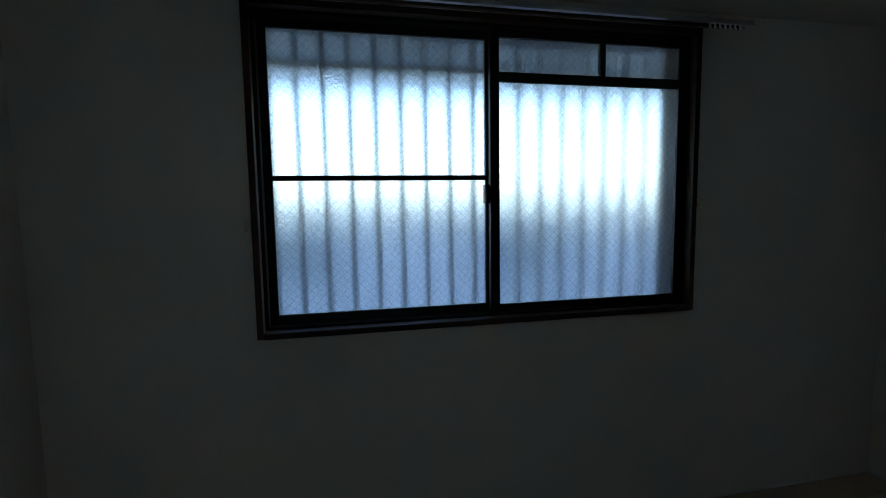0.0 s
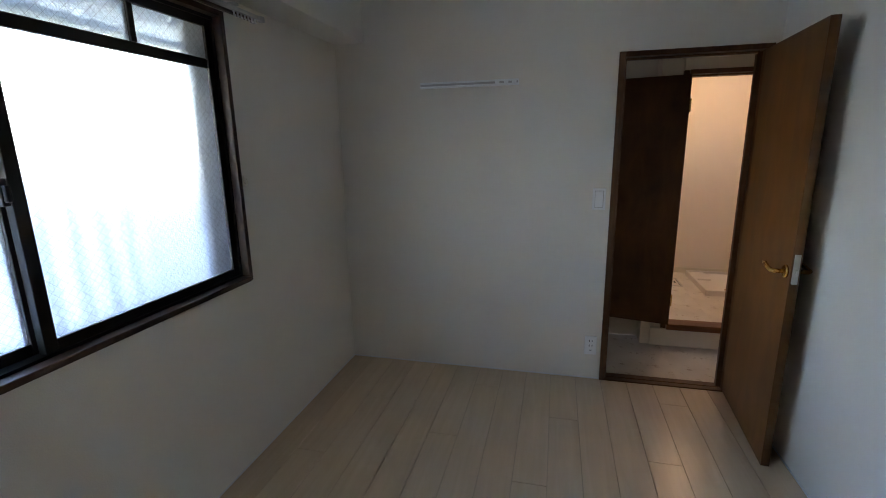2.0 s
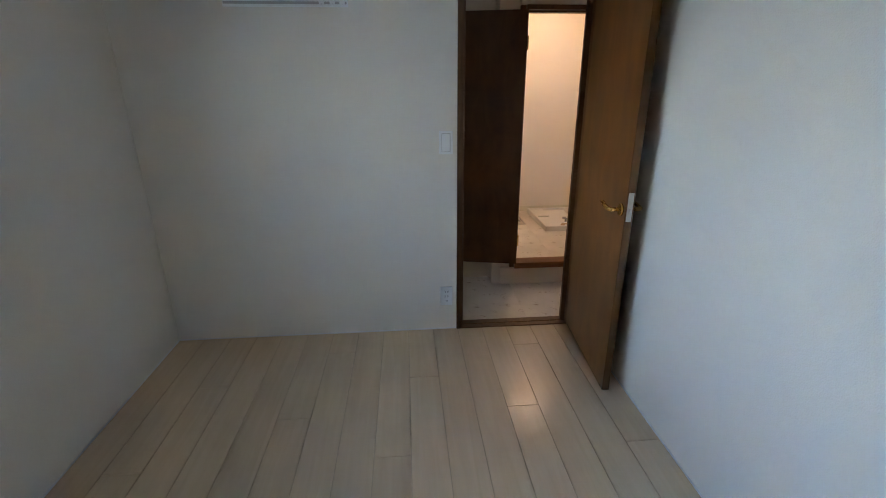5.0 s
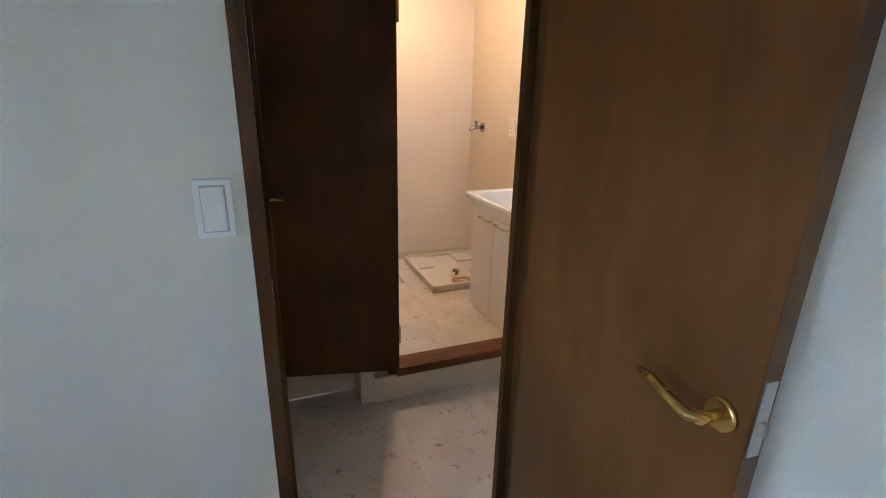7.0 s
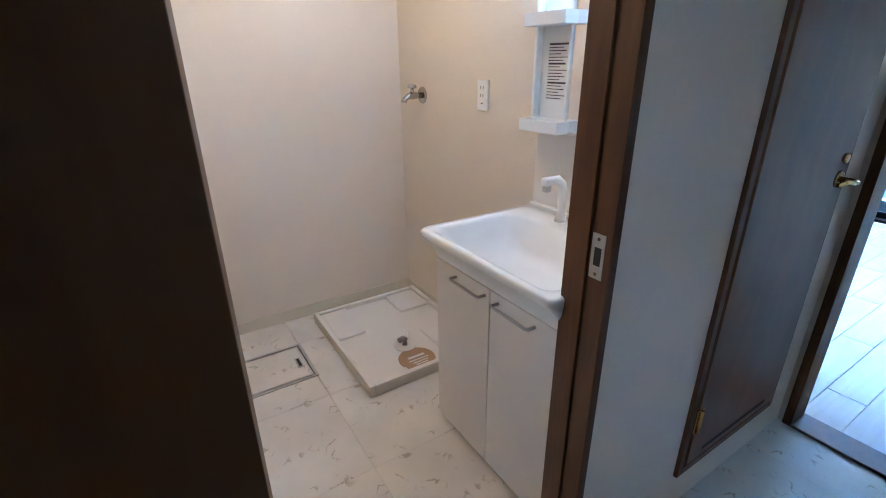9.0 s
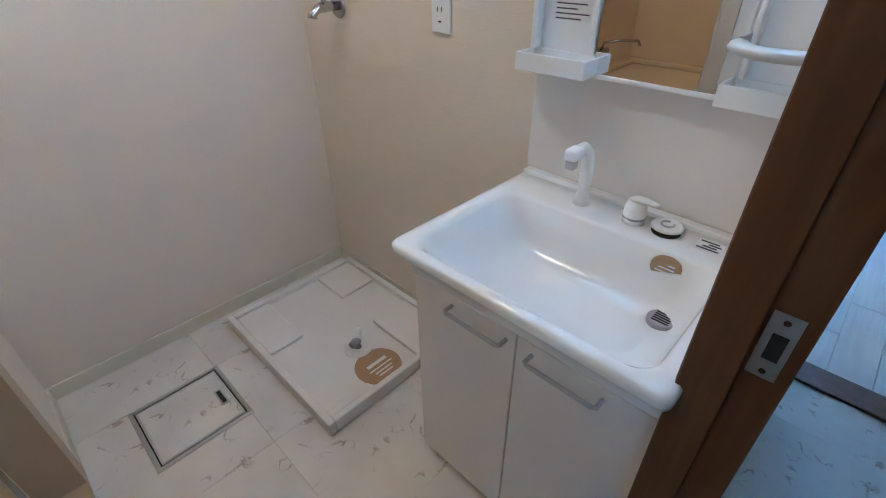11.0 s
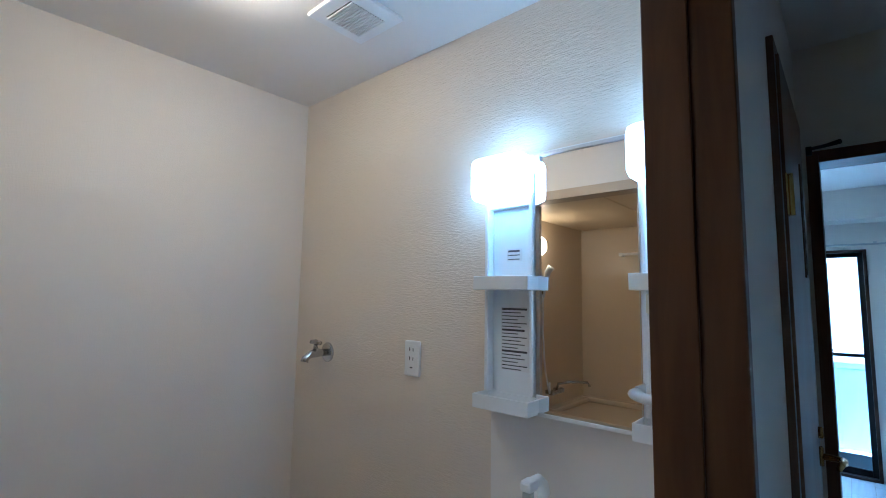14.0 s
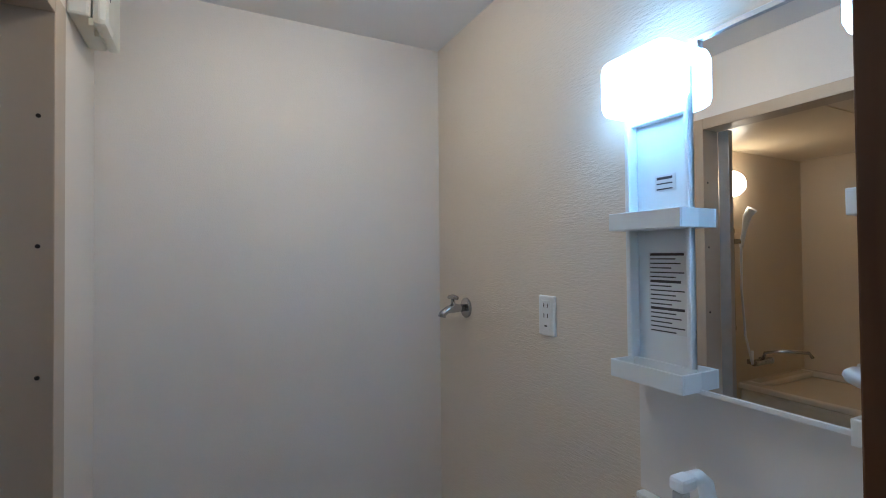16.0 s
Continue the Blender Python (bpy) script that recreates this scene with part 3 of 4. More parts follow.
# ---- doors ----
def lever(parent, x, y, z, side, back):
    """A brass lever with rose. side: which way the face looks in local y; back: the way the grip points in local x."""
    bm = bmesh.new()
    disc(bm, (x, y, z), (0, side, 0), 0.027, 0.009, 24, 0.003)
    part("rose", bm, BRASS, parent, "round brass rose", local=True)
    bm = bmesh.new()
    s = side
    tube(bm, [(x, y + s * 0.008, z), (x, y + s * 0.042, z), (x + back * 0.012, y + s * 0.052, z), (x + back * 0.05, y + s * 0.053, z + 0.004), (x + back * 0.09, y + s * 0.05, z + 0.012), (x + back * 0.125, y + s * 0.044, z + 0.006)],
         [0.009, 0.009, 0.0095, 0.009, 0.008, 0.0065], 14)
    part("lever", bm, BRASS, parent, "curved brass lever", local=True, smooth=True)


def door_leaf(name, at, rz, w, z0, z1, label, side, t=0.034):
    d = thing(name, at, label, "door", rz=rz)
    y0, y1 = (0, t) if side < 0 else (-t, 0)
    part("panel", boxes((0, w, y0, y1, z0 - at[2], z1 - at[2]), bev=0.0015), DOOR_WOOD, d, local=True)
    return d, y0, y1


d1, y0, y1 = door_leaf("door_1", (0.676, -0.012, 0.008), -93.9, 0.662, 0.008, 1.852, "open dark brown veneer door with a brass lever", -1)
lever(d1, 0.618, y0, 0.885, -1, -1)
lever(d1, 0.618, y1, 0.885, 1, -1)
part("lock_plate", boxes((0.6615, 0.6635, 0.006, 0.028, 0.842, 0.965), bev=0.0005), STEEL, d1, "steel latch plate on the door edge", local=True)
part("latch_bolt", boxes((0.6636, 0.672, 0.011, 0.023, 0.88, 0.903), bev=0.002), STEEL, d1, local=True)
part("thumb_turn", boxes((0.597, 0.613, y1, y1 + 0.012, 0.935, 0.96), bev=0.003), BRASS, d1, local=True)
for hz in (0.2, 1.0, 1.65):
    bm = bmesh.new()
    tube(bm, [(-0.004, 0.038, hz - 0.04), (-0.004, 0.038, hz + 0.04)], 0.006, 10)
    part("hinge", bm, BRASS, d1, "brass hinge", local=True)

d2, y0, y1 = door_leaf("door_2", (0.590, 0.953, 0.0), 167.4, 0.655, 0.018, 1.868, "dark brown veneer washroom door swung wide open", 1)
lever(d2, 0.612, y1, 0.90, 1, -1)
for hz in (0.22, 1.66):
    part("hinge", boxes((-0.004, 0.003, -0.03, 0.004, hz - 0.045, hz + 0.045), (-0.009, 0.001, 0.001, 0.009, hz - 0.045, hz + 0.045), bev=0.002), BRASS, d2, "brass hinge", local=True)

f1 = thing("door_frame_1", (0.36, 0.06, 0), "dark brown wooden frame of the bedroom doorway", "door frame", kind="structure")
F = -0.012
part("jamb", boxes((0.0, 0.032, F, YH0 + 0.006, -0.03, 1.88), (0.032, 0.044, 0.04, YH0 - 0.01, 0.0, 1.85), bev=0.002), TRIM_WOOD, f1)
part("jamb", boxes((0.682, 0.716, F, YH0 + 0.006, -0.03, 1.88), (0.657, 0.682, 0.036, YH0 - 0.01, 0.0, 1.85), bev=0.002), TRIM_WOOD, f1)
part("head", boxes((0.032, 0.682, F, YH0 + 0.006, 1.855, 1.88), (0.044, 0.67, 0.04, YH0 - 0.01, 1.843, 1.855), bev=0.002), TRIM_WOOD, f1)
part("threshold", boxes((0.032, 0.682, F, 0.028, -0.03, 0.006), (0.032, 0.682, 0.031, YH0 + 0.004, -0.03, 0.008), bev=0.002), TRIM_WOOD, f1, "brown wooden threshold with a groove")
part("strike_plate", boxes((0.0325, 0.0335, 0.01, 0.03, 0.85, 0.93)), STEEL, f1)

f2 = thing("door_frame_2", (0.92, 1.03, 0), "reddish-brown wooden frame of the washroom doorway", "door frame", kind="structure")
G0, G1 = YH1 - 0.012, 1.088
part("jamb", boxes((0.548, 0.583, 1.0, G1, -0.03, 1.90), (0.583, 0.590, 1.025, G1, 0.02, 1.866), bev=0.002), TRIM_WOOD, f2)
part("jamb", boxes((1.287, 1.313, G0, G1, -0.03, 1.90), (1.279, 1.287, 1.025, G1 - 0.002, 0.02, 1.866), bev=0.002), TRIM_WOOD, f2)
part("head", boxes((0.583, 1.287, G0, G1, 1.870, 1.90), (0.590, 1.279, 1.025, G1, 1.858, 1.870), bev=0.002), TRIM_WOOD, f2)
part("threshold", boxes((0.583, 1.287, G0 - 0.006, G1, -0.03, 0.018), bev=0.003), SILL_WOOD, f2, "reddish wooden threshold")
stp = part("strike_plate", boxes((1.2852, 1.287, 0.988, 1.021, 0.845, 0.945), bev=0.0005), STEEL, f2, "steel strike plate")
part("strike_hole", boxes((1.2845, 1.2853, 0.995, 1.012, 0.875, 0.915)), DARK, stp)
for z in (0.856, 0.934):
    bm = bmesh.new()
    disc(bm, (1.2854, 1.004, z), (-1, 0, 0), 0.004, 0.001, 12)
    part("screw", bm, CHROME, stp)

# closed toilet door in the hall
f3 = thing("door_frame_3", (2.11, YH1, 0), "dark brown frame of the closed hall door", "door frame", kind="structure")
part("jamb", boxes((1.79, 1.818, YH1 - 0.014, YH1, -0.01, 1.93), bev=0.002), TRIM_WOOD, f3)
part("jamb", boxes((2.40, 2.428, YH1 - 0.014, YH1, -0.01, 1.93), bev=0.002), TRIM_WOOD, f3)
part("head", boxes((1.818, 2.40, YH1 - 0.014, YH1, 1.902, 1.93), bev=0.002), TRIM_WOOD, f3)
part("threshold", boxes((1.818, 2.40, YH1 - 0.014, YH1, -0.01, 0.018), bev=0.002), TRIM_WOOD, f3)
d3 = thing("door_3", (1.82, YH1 - 0.02, 0.02), "closed dark brown door with an air slot below", "door")
part("panel", boxes((0.0, 0.578, 0.0, 0.018, 0.015, 1.878), bev=0.0015), DOOR_WOOD, d3, local=True)
part("air_slot", boxes((0.08, 0.50, -0.001, 0.001, 0.04, 0.055)), DARK, d3, "black air slot", local=True)
part("slit_frame", boxes((0.40, 0.408, -0.004, 0, 1.40, 1.72), (0.442, 0.45, -0.004, 0, 1.40, 1.72), (0.408, 0.442, -0.004, 0, 1.40, 1.408), (0.408, 0.442, -0.004, 0, 1.712, 1.72)), DARK_TRIM, d3, "dark frame of a narrow slit", local=True)
part("slit_pane", boxes((0.408, 0.442, -0.0015, 0.001, 1.408, 1.712)), PAPERWHITE, d3, "frosted slit pane", local=True)
lever(d3, 0.525, 0.0, 0.90, -1, -1)
bm = bmesh.new()
disc(bm, (0.525, 0.0, 0.965), (0, -1, 0), 0.016, 0.012, 20, 0.003)
part("thumb_turn", bm, BRASS, d3, "brass turn button", local=True)
for hz in (0.2, 1.56):
    bm = bmesh.new()
    tube(bm, [(0.004, -0.006, hz - 0.045), (0.004, -0.006, hz + 0.045)], 0.0065, 10)
    part("hinge", boxes((-0.012, 0.02, -0.003, 0.001, hz - 0.045, hz + 0.045), bev=0.001), BRASS, d3, "brass hinge plate", local=True)
    part("hinge_pin", bm, BRASS, d3, local=True)

# living-room doorway frame
f4 = thing("door_frame_4", (XL, 0.56, FLOOR_HALL), "dark brown frame of the living-room doorway", "door frame", kind="structure")
part("jamb", boxes((XL - 0.014, XL + 0.114, 0.93, 0.963, FLOOR_HALL, 1.865), bev=0.002), TRIM_WOOD, f4)
part("jamb", boxes((XL - 0.014, XL + 0.114, 0.155, 0.19, FLOOR_HALL, 1.865), bev=0.002), TRIM_WOOD, f4)
part("head", boxes((XL - 0.014, XL + 0.114, 0.19, 0.93, 1.825, 1.865), bev=0.002), TRIM_WOOD, f4)
part("threshold", boxes((XL - 0.014, XL + 0.114, 0.19, 0.93, FLOOR_HALL - 0.02, FLOOR_HALL + 0.012), bev=0.002), TRIM_WOOD, f4)
stay = thing("door_stay", (XL - 0.014, 0.955, 1.86), "black metal door stay above the doorway", "door stay")
bm = boxes((XL - 0.03, XL - 0.014, 0.945, 0.962, 1.85, 1.88), bev=0.002)
part("mount", bm, BLACK, stay)
bm = bmesh.new()
tube(bm, [(XL - 0.022, 0.953, 1.872), (XL - 0.03, 0.91, 1.874), (XL - 0.05, 0.87, 1.876)], [0.006, 0.006, 0.008], 10)
part("arm", bm, BLACK, stay)

# ---- living room beyond ----
wl = thing("window_2", (LX1, 1.62, FLOOR_HALL), "tall balcony sliding window with a dark frame", "window", kind="structure")
part("window_frame", boxes((LX1 - 0.02, LX1 + 0.1, 0.74, 0.765, -0.17, 1.84), (LX1 - 0.02, LX1 + 0.1, 2.115, 2.14, -0.17, 1.84), (LX1 - 0.02, LX1 + 0.1, 0.765, 2.115, 1.815, 1.84), (LX1 - 0.02, LX1 + 0.1, 0.765, 2.115, -0.17, -0.145), bev=0.002), DARK_TRIM, wl)
for a, b, x in ((0.765, 1.46, LX1 + 0.03), (1.43, 2.115, LX1 + 0.06)):
    s = part("sash", boxes((x, x + 0.025, a, a + 0.04, -0.145, 1.815), (x, x + 0.025, b - 0.04, b, -0.145, 1.815), (x, x + 0.025, a + 0.04, b - 0.04, -0.145, -0.09), (x, x + 0.025, a + 0.04, b - 0.04, 1.775, 1.815), (x, x + 0.025, a + 0.04, b - 0.04, 0.875, 0.905), bev=0.002), BLACK, wl)
    g = part("pane", boxes((x + 0.010, x + 0.014, a + 0.04, b - 0.04, -0.09, 1.775)), CLEAR, s)
    g.visible_shadow = False
cr2 = thing("curtain_rail", (LX1 - 0.06, 1.6, 1.87), "steel curtain rail above the balcony window", "curtain rail")
part("track", boxes((LX1 - 0.09, LX1 - 0.07, 0.6, 2.6, 1.872, 1.888), bev=0.003), STEEL, cr2)
for ry in (0.68, 1.6, 2.5):
    part("bracket", boxes((LX1 - 0.09, LX1, ry - 0.012, ry + 0.012, 1.889, 1.9), bev=0.002), STEEL, cr2)
rl = thing("balcony_rail", (7.36, 1.7, 0.72), "white metal rail on the balcony parapet", "rail")
bm = bmesh.new()
tube(bm, [(7.36, -1.0, 0.85), (7.36, 4.5, 0.85)], 0.02, 10)
part("handrail", bm, WHITE, rl)
for i in range(6):
    bm = bmesh.new()
    tube(bm, [(7.36, -0.9 + i, 0.72), (7.36, -0.9 + i, 0.85)], 0.012, 8)
    part("post", bm, WHITE, rl)
f5 = thing("door_frame_5", (5.84, 0.25, FLOOR_HALL), "dark brown upright trim on the living-room pier", "door frame", kind="structure")
part("jamb", boxes((5.80, 5.86, 0.40, 0.46, FLOOR_HALL, 1.83), bev=0.003), TRIM_WOOD, f5)
part("head", boxes((5.80, 5.86, LY0, 0.40, 1.79, 1.83), bev=0.003), TRIM_WOOD, f5)

# ---- washroom: washer pan ----
PX0, PX1, PY0, PY1, PZ = 1.116, 1.724, 1.902, 2.630, FLOOR_WASH
pan = thing("washer_pan", ((PX0 + PX1) / 2, (PY0 + PY1) / 2, PZ), "white plastic washing machine pan on the floor", "washer pan")
bm = boxes((PX0 + 0.02, PX1 - 0.02, PY0 + 0.02, PY1 - 0.02, PZ, PZ + 0.030))
part("base", bm, PANMAT, pan)
bm = boxes((PX0, PX0 + 0.024, PY0, PY1, PZ, PZ + 0.055), (PX1 - 0.024, PX1, PY0, PY1, PZ, PZ + 0.055), (PX0 + 0.0245, PX1 - 0.0245, PY0, PY0 + 0.024, PZ, PZ + 0.0545), (PX0 + 0.0245, PX1 - 0.0245, PY1 - 0.024, PY1, PZ, PZ + 0.0545), bev=0.004)
part("rim", bm, PANMAT, pan)
for (a, b, c, d) in ((PX1 - 0.20, PX1 - 0.025, PY1 - 0.22, PY1 - 0.025), (PX0 + 0.025, PX0 + 0.17, PY1 - 0.30, PY1 - 0.025), (PX1 - 0.20, PX1 - 0.025, PY0 + 0.025, PY0 + 0.30), (PX0 + 0.025, PX0 + 0.20, PY0 + 0.025, PY0 + 0.06)):
    part("raised_foot_pad", boxes((a, b, c, d, PZ + 0.030, PZ + 0.046), bev=0.007), PANMAT, pan)
bm = bmesh.new()
disc(bm, (1.40, 2.13, PZ + 0.030), (0, 0, 1), 0.055, 0.004, 32, 0.002)
part("drain_ring", bm, PANMAT, pan)
bm = bmesh.new()
tube(bm, [(1.40, 2.13, PZ + 0.033), (1.40, 2.13, PZ + 0.062), (1.39, 2.125, PZ + 0.074), (1.365, 2.115, PZ + 0.076)], 0.014, 14)
part("drain_elbow", bm, PVC, pan, "grey drain elbow", smooth=True)
bm = bmesh.new()
tube(bm, [(1.425, 2.16, PZ + 0.034), (1.44, 2.175, PZ + 0.075)], 0.010, 12)
part("drain_stub", bm, WHITE, pan)

stick = thing("pan_sticker", (1.40, 2.0, PZ + 0.0305), "round brown sticker with white print in the pan", "sticker")
bm = bmesh.new()
disc(bm, (1.395, 2.003, PZ + 0.0305), (0, 0, 1), 0.086, 0.001, 40)
part("disc", bm, KRAFT, stick)
for k, (w, dy) in enumerate(((0.085, 0.024), (0.10, 0.0), (0.075, -0.018), (0.06, -0.034))):
    part("print_bar", boxes((1.40 - w / 2, 1.40 + w / 2, 1.995 + dy - (0.007 if k == 0 else 0.003), 1.995 + dy + (0.007 if k == 0 else 0.003), PZ + 0.0316, PZ + 0.0321)), PAPERWHITE, stick)

# ---- floor hatch ----
hatch = thing("floor_hatch", (0.835, 2.32, FLOOR_WASH), "square floor hatch with a metal rim and marble vinyl lid", "floor hatch")
HX0, HX1, HY0, HY1, HZ = 0.682, 0.988, 2.172, 2.468, FLOOR_WASH
part("rim", boxes((HX0, HX0 + 0.014, HY0, HY1, HZ - 0.002, HZ + 0.004), (HX1 - 0.014, HX1, HY0, HY1, HZ - 0.002, HZ + 0.004), (HX0 + 0.014, HX1 - 0.014, HY0, HY0 + 0.014, HZ - 0.002, HZ + 0.004), (HX0 + 0.014, HX1 - 0.014, HY1 - 0.014, HY1, HZ - 0.002, HZ + 0.004), bev=0.001), STEEL, hatch, "steel rim")
part("gap", boxes((HX0 + 0.0145, HX1 - 0.0145, HY0 + 0.0145, HY1 - 0.0145, HZ - 0.002, HZ + 0.0006)), DARK, hatch)
part("lid", boxes((HX0 + 0.019, HX1 - 0.019, HY0 + 0.019, HY1 - 0.019, HZ, HZ + 0.003), bev=0.001), MARBLE, hatch)
part("lid_edge", boxes((HX0 + 0.021, HX1 - 0.021, HY0 + 0.021, HY0 + 0.026, HZ + 0.003, HZ + 0.004), (HX0 + 0.021, HX1 - 0.021, HY1 - 0.026, HY1 - 0.021, HZ + 0.003, HZ + 0.004), (HX0 + 0.021, HX0 + 0.026, HY0 + 0.026, HY1 - 0.026, HZ + 0.003, HZ + 0.004), (HX1 - 0.026, HX1 - 0.021, HY0 + 0.026, HY1 - 0.026, HZ + 0.003, HZ + 0.004)), ALU, hatch)
pull = part("pull", boxes((0.925, 0.95, 2.27, 2.35, HZ + 0.003, HZ + 0.0055), bev=0.001), STEEL, hatch)
part("pull_recess", boxes((0.931, 0.944, 2.278, 2.342, HZ + 0.0055, HZ + 0.006)), DARK, pull)

# ---- vanity ----
VY0, VY1, VZ = 1.072, 1.672, 0.772
van = thing("vanity_cabinet", (1.52, 1.37, FLOOR_WASH), "white laminate vanity cabinet with two doors", "vanity cabinet")
part("body", boxes((1.318, XV - 0.002, VY0 + 0.012, VY1 - 0.012, FLOOR_WASH, 0.605), (1.318, 1.334, VY0 + 0.012, VY1 - 0.012, 0.605, 0.665), (1.334, XV - 0.002, VY0 + 0.012, VY0 + 0.028, 0.605, 0.665), (1.334, XV - 0.002, VY1 - 0.028, VY1 - 0.012, 0.605, 0.665)), CAB, van)
part("kick_board", boxes((1.33, 1.3385, VY0 + 0.014, VY1 - 0.014, FLOOR_WASH, 0.045)), CAB, van)
for a, b, hy in ((VY0 + 0.012, 1.3665, 1.255), (1.3695, VY1 - 0.012, 1.467)):
    dr = part("door", boxes((1.300, 1.3175, a, b, 0.005, 0.658), bev=0.002), CAB, van, "white laminate door")
    bm = bmesh.new()
    tube(bm, [(1.30, hy - 0.075, 0.63), (1.276, hy - 0.075, 0.63), (1.272, hy - 0.068, 0.63), (1.272, hy + 0.068, 0.63), (1.276, hy + 0.075, 0.63), (1.30, hy + 0.075, 0.63)], 0.0048, 12)
    part("handle", bm, GREY, dr, "slim grey bar handle", smooth=True)


def sink_top():
    """A basin moulded into a thick top: outer rim, inner lip and bowl as stacked rounded rings."""
    bm = bmesh.new()
    def ring(x0, x1, y0, y1, z, r, n=6):
        vs = []
        for cx, cy, a0 in ((x1 - r, y1 - r, 0), (x0 + r, y1 - r, 90), (x0 + r, y0 + r, 180), (x1 - r, y0 + r, 270)):
            for k in range(n + 1):
                a = radians(a0 + 90 * k / n)
                vs.append(bm.verts.new((cx + r * math.cos(a), cy + r * math.sin(a), z)))
        return vs
    x0, x1, y0, y1 = 1.238, XV - 0.002, VY0, VY1
    rs = [ring(x0 + 0.06, x1, y0 + 0.012, y1 - 0.012, 0.662, 0.01), ring(x0 + 0.045, x1, y0 + 0.008, y1 - 0.008, 0.70, 0.012), ring(x0 + 0.006, x1, y0 + 0.001, y1 - 0.001, VZ - 0.03, 0.02),
          ring(x0, x1, y0, y1, VZ - 0.018, 0.022), ring(x0, x1, y0, y1, VZ - 0.006, 0.022), ring(x0 + 0.006, x1 - 0.004, y0 + 0.006, y1 - 0.006, VZ, 0.022),
          ring(x0 + 0.026, 1.615, y0 + 0.034, y1 - 0.034, VZ - 0.001, 0.04), ring(x0 + 0.036, 1.607, y0 + 0.044, y1 - 0.042, VZ - 0.012, 0.05),
          ring(x0 + 0.06, 1.598, y0 + 0.055, y1 - 0.06, VZ - 0.062, 0.06), ring(x0 + 0.085, 1.588, y0 + 0.065, y1 - 0.085, VZ - 0.108, 0.07), ring(x0 + 0.115, 1.565, y0 + 0.085, y1 - 0.12, VZ - 0.127, 0.07),
          ring(x0 + 0.16, 1.54, y0 + 0.12, y1 - 0.2, VZ - 0.133, 0.06)]
    for a, b in zip(rs, rs[1:]):
        for j in range(len(a)):
            f = bm.faces.new((a[j], a[(j + 1) % len(a)], b[(j + 1) % len(a)], b[j]))
            f.smooth = True
    bm.faces.new(rs[-1])
    return bm


sink = thing("wash_basin", (1.49, 1.37, 0.665), "glossy white moulded wash basin on the vanity", "wash basin")
part("basin", sink_top(), CERAMIC, sink)
bm = bmesh.new()
disc(bm, (1.55, 1.186, VZ - 0.133), (0, 0, 1), 0.03, 0.013, 28, 0.003)
drn = part("drain", bm, PVC, sink, "steel drain strainer")
for i in range(5):
    part("drain_slot", boxes((1.533 + i * 0.0075, 1.537 + i * 0.0075, 1.169, 1.203, VZ - 0.1202, VZ - 0.1192)), DARK, drn)
part("back_ledge", boxes((XV - 0.03, XV - 0.003, VY0 + 0.004, VY1 - 0.004, VZ - 0.004, VZ + 0.012), bev=0.004), CERAMIC, sink)

fau = thing("basin_faucet", (1.662, 1.463, VZ), "white swan-neck basin faucet with a grey nozzle", "faucet")
bm = bmesh.new()
tube(bm, [(1.668, 1.463, VZ - 0.002), (1.668, 1.463, VZ + 0.012), (1.668, 1.463, VZ + 0.06), (1.667, 1.463, VZ + 0.10), (1.66, 1.464, VZ + 0.128), (1.642, 1.465, VZ + 0.143), (1.615, 1.466, VZ + 0.144)], [0.021, 0.018, 0.015, 0.0145, 0.015, 0.0145, 0.0135], 18)
part("neck", bm, WHITE, fau, smooth=True)
part("head", boxes((1.580, 1.622, 1.450, 1.480, VZ + 0.130, VZ + 0.156), bev=0.007), WHITE, fau)
part("nozzle", boxes((1.584, 1.606, 1.454, 1.476, VZ + 0.110, VZ + 0.1305), bev=0.004), GREY, fau, "grey nozzle")
mx = thing("mixer_lever", (1.668, 1.335, VZ), "white single-lever mixer on the basin ledge", "mixer")
bm = bmesh.new()
tube(bm, [(1.672, 1.335, VZ - 0.002), (1.672, 1.335, VZ + 0.008), (1.672, 1.335, VZ + 0.035), (1.672, 1.335, VZ + 0.05)], [0.026, 0.025, 0.0235, 0.018], 20)
part("body", bm, WHITE, mx, smooth=True)
bm = bmesh.new()
tube(bm, [(1.68, 1.345, VZ + 0.048), (1.665, 1.32, VZ + 0.058), (1.645, 1.285, VZ + 0.066)], [0.017, 0.015, 0.009], 14, 0.4)
part("lever", bm, WHITE, mx, smooth=True)
bm = bmesh.new()
tube(bm, [(1.672, 1.335, VZ + 0.010), (1.672, 1.335, VZ + 0.014)], 0.0262, 20)
part("ring", bm, CHROME, mx)
pl = thing("drain_plug", (1.675, 1.262, VZ), "round white basin plug with a ring", "plug")
bm = bmesh.new()
disc(bm, (1.675, 1.262, VZ - 0.001), (0, 0, 1), 0.03, 0.012, 28, 0.003)
part("stopper", bm, DARK, pl)
bm = bmesh.new()
disc(bm, (1.675, 1.262, VZ + 0.011), (0, 0, 1), 0.033, 0.006, 28, 0.003)
part("cap", bm, WHITE, pl)
bm = bmesh.new()
tube(bm, [(1.675 + 0.013 * math.cos(a / 4), 1.262 + 0.013 * math.sin(a / 4), VZ + 0.0185) for a in range(22)], 0.0022, 8)
part("ring", bm, GREY, pl)
of = thing("overflow_tag", (1.60, 1.232, 0.715), "brown paper tag stuck on the basin overflow", "tag")
bm = bmesh.new()
tube(bm, [(1.606, 1.222, 0.735), (1.598, 1.221, 0.733)], [0.031, 0.031], 24)
part("tag", bm, KRAFT, of)
for k in range(3):
    part("print_bar", boxes((1.5955, 1.5965, 1.203, 1.241, 0.743 - k * 0.009, 0.746 - k * 0.009)), PAPERWHITE, of)
